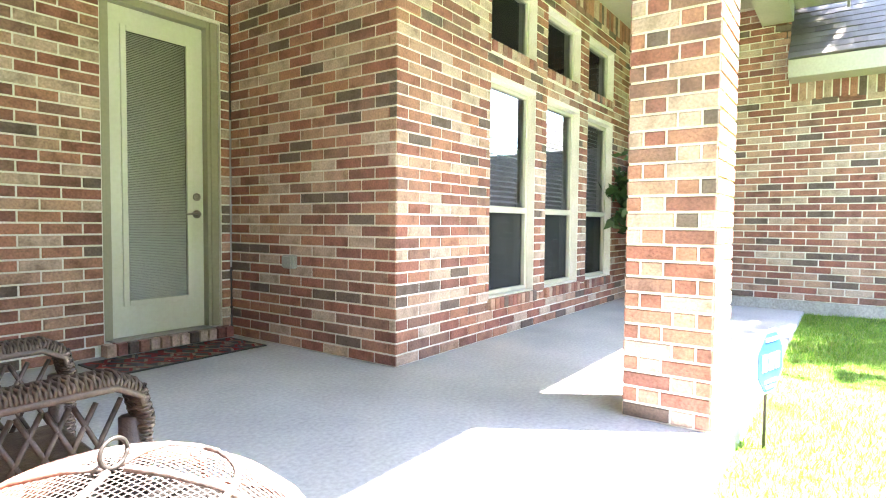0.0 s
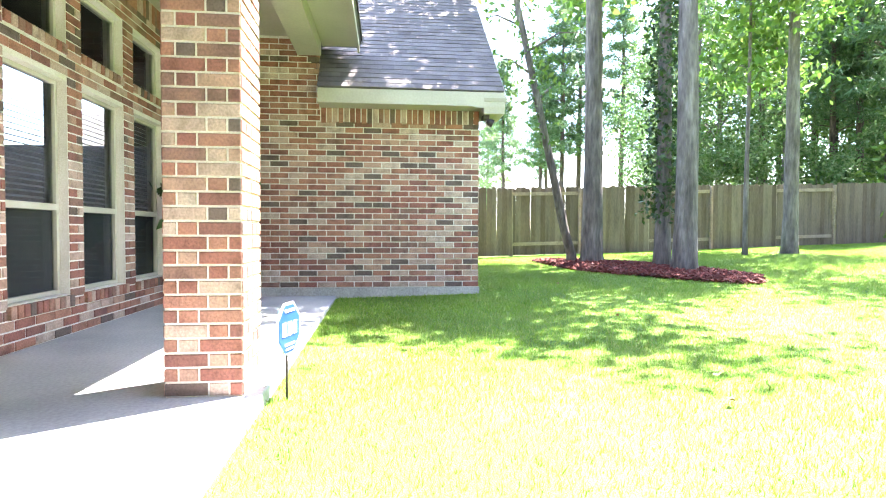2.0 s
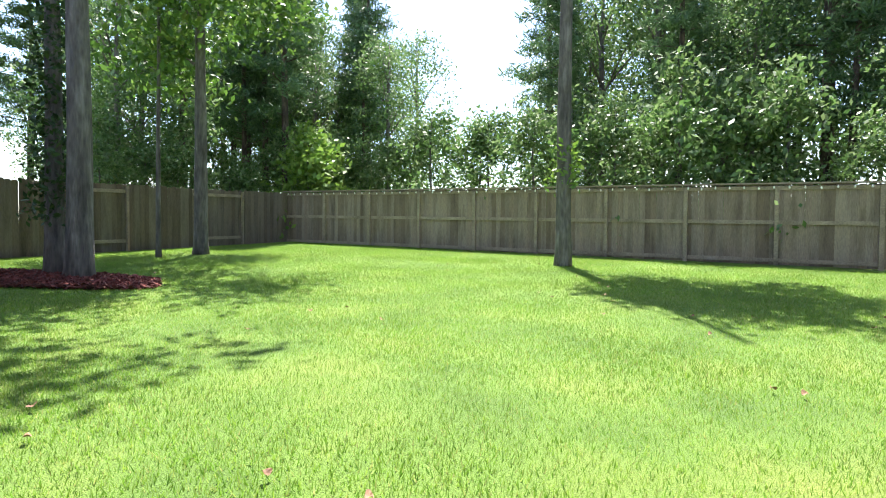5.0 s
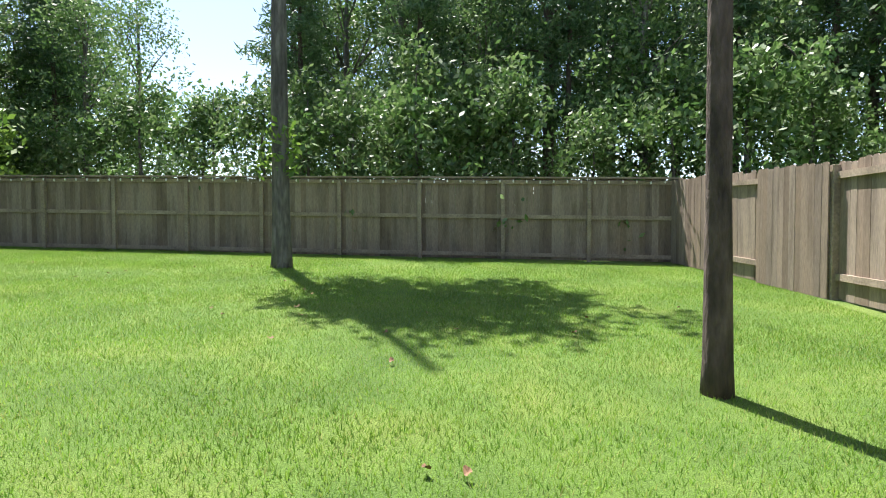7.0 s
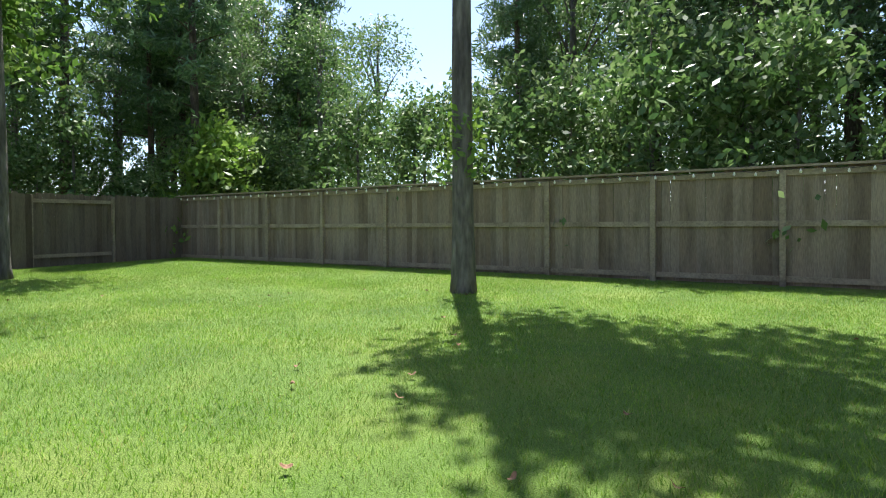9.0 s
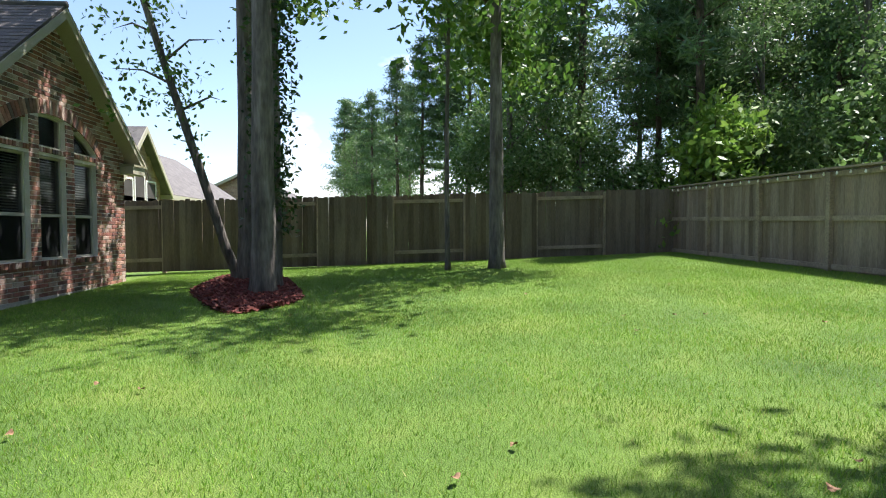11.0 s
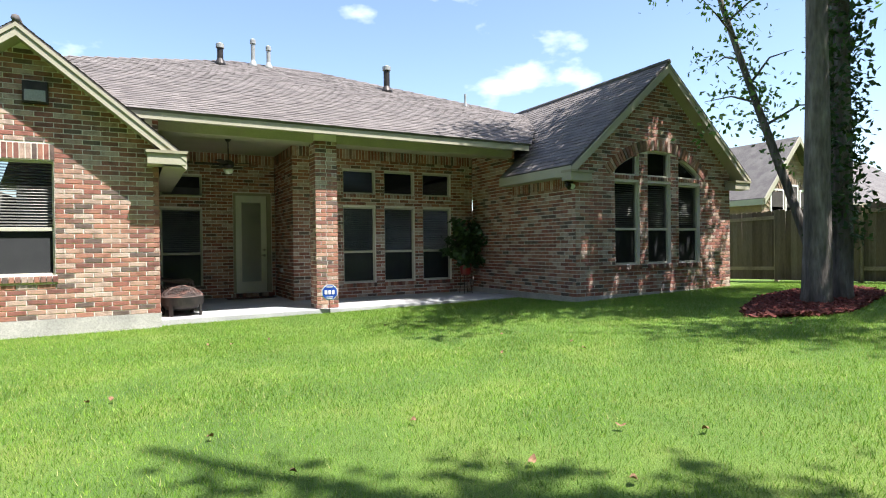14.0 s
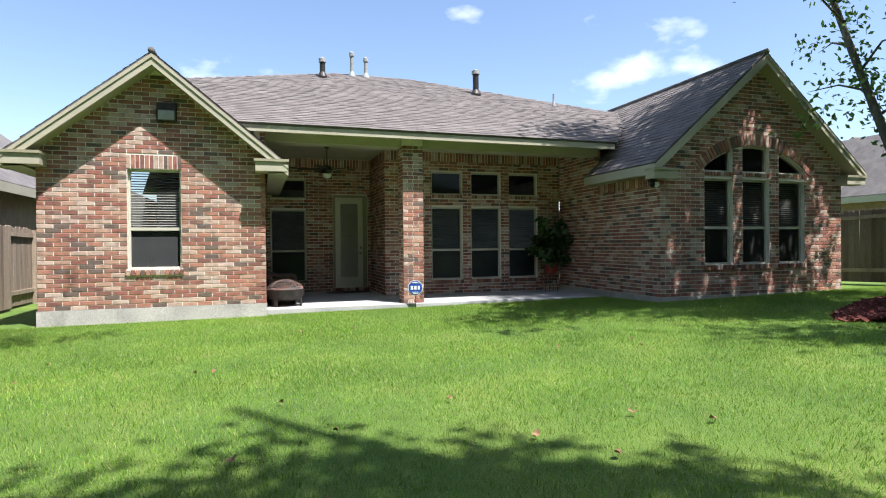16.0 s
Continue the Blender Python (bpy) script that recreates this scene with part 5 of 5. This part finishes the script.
# potted plant in the corner
def plant():
    ob = thing("potted_plant", "leafy dark green plant in a red pot on a metal stand", "plant")
    bm = bmesh.new()
    lathe(bm, [(0.10, 0.46), (0.13, 0.48), (0.16, 0.72), (0.175, 0.74), (0.16, 0.75), (0.14, 0.70)], 24)
    part("pot", bm, M_POT, ob, "glazed red pot")
    for k in range(4):
        w = math.pi / 4 + k * math.pi / 2
        bm = bmesh.new()
        tube(bm, [(0.17 * math.cos(w), 0.17 * math.sin(w), 0), (0.13 * math.cos(w), 0.13 * math.sin(w), 0.25), (0.15 * math.cos(w), 0.15 * math.sin(w), 0.5)], [0.008] * 3, 6)
        part("stand_leg", bm, M_METAL, ob)
    r = np.random.default_rng(21)
    cs = []
    bm = bmesh.new()
    for k in range(22):
        w = r.uniform(0, 6.28)
        l = r.uniform(0.25, 0.52)
        h = r.uniform(0.75, 1.85)
        pts = [(0, 0, 0.7), (0.3 * l * math.cos(w), 0.3 * l * math.sin(w), (0.7 + h) / 2 + 0.1), (l * math.cos(w), l * math.sin(w), h)]
        tube(bm, pts, [0.008, 0.006, 0.003], 5)
        cs += [tuple(Vector(pts[1]).lerp(Vector(pts[2]), s)) for s in (0.1, 0.4, 0.7, 1.0)]
    part("stems", bm, M_IVY, ob)
    v, f = leaf_cloud(cs, 14, 0.08, 0.09, r, blade=False)
    o = new("foliage", cloud_mesh("foliage", v, f, M_IVY))
    o.parent = ob
    ob.location = (4.28, -0.48, 0)


plant()


# yard sign on a stake
def yard_sign():
    ob = thing("yard_sign", "small blue octagonal security sign on a stake", "sign")

    def octagon(name, r0, y, mat, th=0.006):
        bm = bmesh.new()
        a = [(r0 * math.cos(math.pi / 8 + k * math.pi / 4), r0 * math.sin(math.pi / 8 + k * math.pi / 4)) for k in range(8)]
        f = [bm.verts.new((p[0], y, p[1] + 0.47)) for p in a]
        b = [bm.verts.new((p[0], y + th, p[1] + 0.47)) for p in a]
        bm.faces.new(f)
        bm.faces.new(b[::-1])
        for k in range(8):
            bm.faces.new((f[k], b[k], b[(k + 1) % 8], f[(k + 1) % 8]))
        bmesh.ops.recalc_face_normals(bm, faces=bm.faces)
        return part(name, bm, mat, ob)

    octagon("plate", 0.125, 0.0, M_WHITE)
    octagon("blue_face", 0.115, -0.003, M_BLUE, 0.002)
    for z, w, h in ((0.545, 0.05, 0.012), (0.395, 0.05, 0.01), (0.375, 0.04, 0.008)):
        boxed("white_bar", (-w, w, -0.0055, -0.0035, z, z + h), M_WHITE, ob)
    for x, w in ((-0.055, 0.04), (0.0, 0.04), (0.055, 0.035)):
        boxed("emblem", (x - w / 2, x + w / 2, -0.0055, -0.0035, 0.44, 0.50), M_WHITE, ob)
    for k in range(5):
        boxed("back_stripe", (-0.09, 0.09, 0.0075, 0.009, 0.385 + 0.04 * k, 0.40 + 0.04 * k), M_TEAL, ob)
    bm = bmesh.new()
    tube(bm, [(0, 0.012, -0.1), (0, 0.012, 0.56)], [0.006, 0.006], 6)
    part("stake", bm, M_METAL, ob)
    ob.matrix_basis = pose(0.17, -2.16, ground_z(0.17, -2.16) - 0.19, 0, 0, -15)
    ob.scale = (1.3, 1.3, 1.3)


yard_sign()

# gable vent light and eave lamp
ob = thing("gable_light", "dark square wall light on the gable", "wall light")
boxed("housing", (-4.66, -4.33, -2.30, -2.2, 3.50, 3.84), M_METAL, ob, bevel=0.01)
boxed("lens", (-4.63, -4.36, -2.325, -2.301, 3.53, 3.70), M_GREYBOX, ob, bevel=0.006)
ob = thing("eave_floodlight", "twin dark floodlight under the eave corner", "floodlight")
for k, dx in enumerate((0, 0.1)):
    bm = bmesh.new()
    lathe(bm, [(0.025, 0), (0.05, 0.03), (0.055, 0.09), (0.045, 0.092)], 16, Matrix.Translation((4.62 - dx, -4.10, 2.42)) @ Matrix.Rotation(radians(115), 4, "X") @ Matrix.Rotation(radians(30 * k), 4, "Z"))
    part("lamp_head", bm, M_WHITE if k == 0 else M_METAL, ob)
boxed("mount", (4.5, 4.68, -4.13, -4.05, 2.44, 2.51), M_METAL, ob, bevel=0.008)


# string lights along the back fence
def string_lights():
    ob = thing("string_lights", "white bulbs on a black cord along the fence top", "string lights")
    a, b = Vector((*FA, 0.55 + 1.86)), Vector((*FB, 0.24 + 1.86))
    n = 64
    bm = bmesh.new()
    pts = []
    for k in range(n + 1):
        p = a.lerp(b, k / n)
        pts.append((p.x, p.y + 0.13, p.z - 0.03 - 0.02 * (k % 4 == 2)))
    tube(bm, pts, [0.005] * len(pts), 5)
    part("cord", bm, M_BLACK, ob)
    bulb = None
    for k in range(1, n):
        if bulb is None:
            bm = bmesh.new()
            lathe(bm, [(0.008, 0.0), (0.012, -0.015), (0.022, -0.04), (0.015, -0.06), (0.003, -0.066)], 10)
            bulb = part("bulb", bm, M_BULB, ob)
            o = bulb
        else:
            o = new("bulb", bulb.data)
            o.parent = ob
        o.location = Vector(pts[k])


string_lights()


# ---- neighbouring houses ----
def neighbour(x, y, w, d, h, pk, rot, label, windows=True):
    ob = thing("neighbour_house", label, "house")
    bm = bmesh.new()
    for e in ((-w / 2, w / 2, 0, d),):
        box(bm, e[0], e[1], e[2], e[3], 0, h)
    q = [bm.verts.new(p) for p in ((-w / 2, 0, h), (w / 2, 0, h), (0, 0, h + pk - 0.25), (-w / 2, 0.2, h), (w / 2, 0.2, h), (0, 0.2, h + pk - 0.25))]
    for f in ((0, 1, 2), (5, 4, 3), (0, 2, 5, 3), (1, 4, 5, 2)):
        bm.faces.new([q[k] for k in f])
    part("wall", bm, M_NBRICK, ob, "tan brick wall")
    verts, faces = [], []
    r = random.Random(3)
    z = 0.2
    i = 0
    while z < h + pk - 0.35:
        half_ = w / 2 if z < h else (w / 2) * (1 - (z - h) / pk)
        u = -half_ + (0.125 if i % 2 else 0)
        while u < half_ - 0.26:
            k = len(verts)
            verts += [(u + 0.005, -0.012, z), (u + 0.245, -0.012, z), (u + 0.245, -0.012, z + 0.07), (u + 0.005, -0.012, z + 0.07)]
            faces.append((k, k + 1, k + 2, k + 3))
            u += 0.254
        z += 0.08
        i += 1
    raw("brick_field", verts, faces, M_NBRICK, ob, kind="stuff")
    s = pk / (w / 2)
    sub = new("roof")
    sub.parent = ob
    for sg in (-1, 1):
        hw = w / 2 + 0.4
        c = [(sg * hw, -0.35, h + pk - s * hw), (sg * hw, d, h + pk - s * hw), (0, d, h + pk), (0, -0.35, h + pk)]
        bm = bmesh.new()
        lo = [bm.verts.new(p) for p in c]
        hi = [bm.verts.new((p[0], p[1], p[2] + 0.08)) for p in c]
        bm.faces.new(lo)
        bm.faces.new(hi)
        for k in range(4):
            bm.faces.new((lo[k], lo[(k + 1) % 4], hi[(k + 1) % 4], hi[k]))
        bmesh.ops.recalc_face_normals(bm, faces=bm.faces)
        part("roof_slope", bm, M_ROOFDECK, ob)
        prism("rake_board", [(sg * a, yy, h + pk - s * a + zz) for yy in (-0.40, -0.352) for a, zz in ((hw, -0.17), (hw, 0.07), (0, 0.07), (0, -0.17))], ob, M_TRIM)
        prism("fascia", [(sg * a, yy, h + pk - s * hw + zz) for yy in (-0.35, d) for a, zz in ((hw + 0.001, -0.18), (hw + 0.03, -0.18), (hw + 0.03, 0.05), (hw + 0.001, 0.05))], ob, M_TRIM)
    bpy.data.objects.remove(sub)
    if windows:
        for u in (-1.0, 0, 1.0):
            tops = 3.35 if u == 0 else 3.15
            wn = new("window")
            wn.parent = ob
            for nm, a, b, c, dd, m in (("pane", u - 0.38, u + 0.38, 0.9, tops, M_INDOOR_SHADE), ("jamb", u - 0.45, u - 0.38, 0.85, tops + 0.05, M_WHITE), ("jamb", u + 0.38, u + 0.45, 0.85, tops + 0.05, M_WHITE),
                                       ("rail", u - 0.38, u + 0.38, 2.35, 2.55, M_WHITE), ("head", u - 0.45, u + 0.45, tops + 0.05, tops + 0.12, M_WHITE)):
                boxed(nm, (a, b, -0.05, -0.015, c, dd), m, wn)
        bm = bmesh.new()
        for k in range(26):
            w0 = math.pi * (0.16 + 0.68 * k / 25)
            box(bm, -0.04, 0.04, -0.045, -0.014, 0, 0.26, Matrix.Translation((0, 0, 1.72)) @ Matrix.Rotation(math.pi / 2 - w0, 4, "Y") @ Matrix.Translation((0, 0, 1.72)))
        part("brick_arch", bm, M_NBRICK, ob, "soldier brick arch")
    ob.matrix_basis = pose(x, y, 0.05, 0, 0, rot)


neighbour(20.3, 0.5, 3.9, 9, 3.2, 2.1, 0, "tan brick neighbour house with arched windows behind the fence")
neighbour(25, 6.5, 9, 14, 3.2, 3.0, -90, "brick neighbour house with a brown shingle roof", False)
neighbour(44, 3.5, 12, 14, 2.9, 2.8, -90, "distant house with a brown shingle roof", False)
neighbour(-13.5, 0.5, 9, 12, 3.0, 3.4, 0, "brick neighbour house past the pale fence", False)

# ---- pieces of the brickwork ----
for wl in (wall_w, wall_s, wall_d, wall_ls, wall_l, wall_rs, wall_r):
    wl.finish()
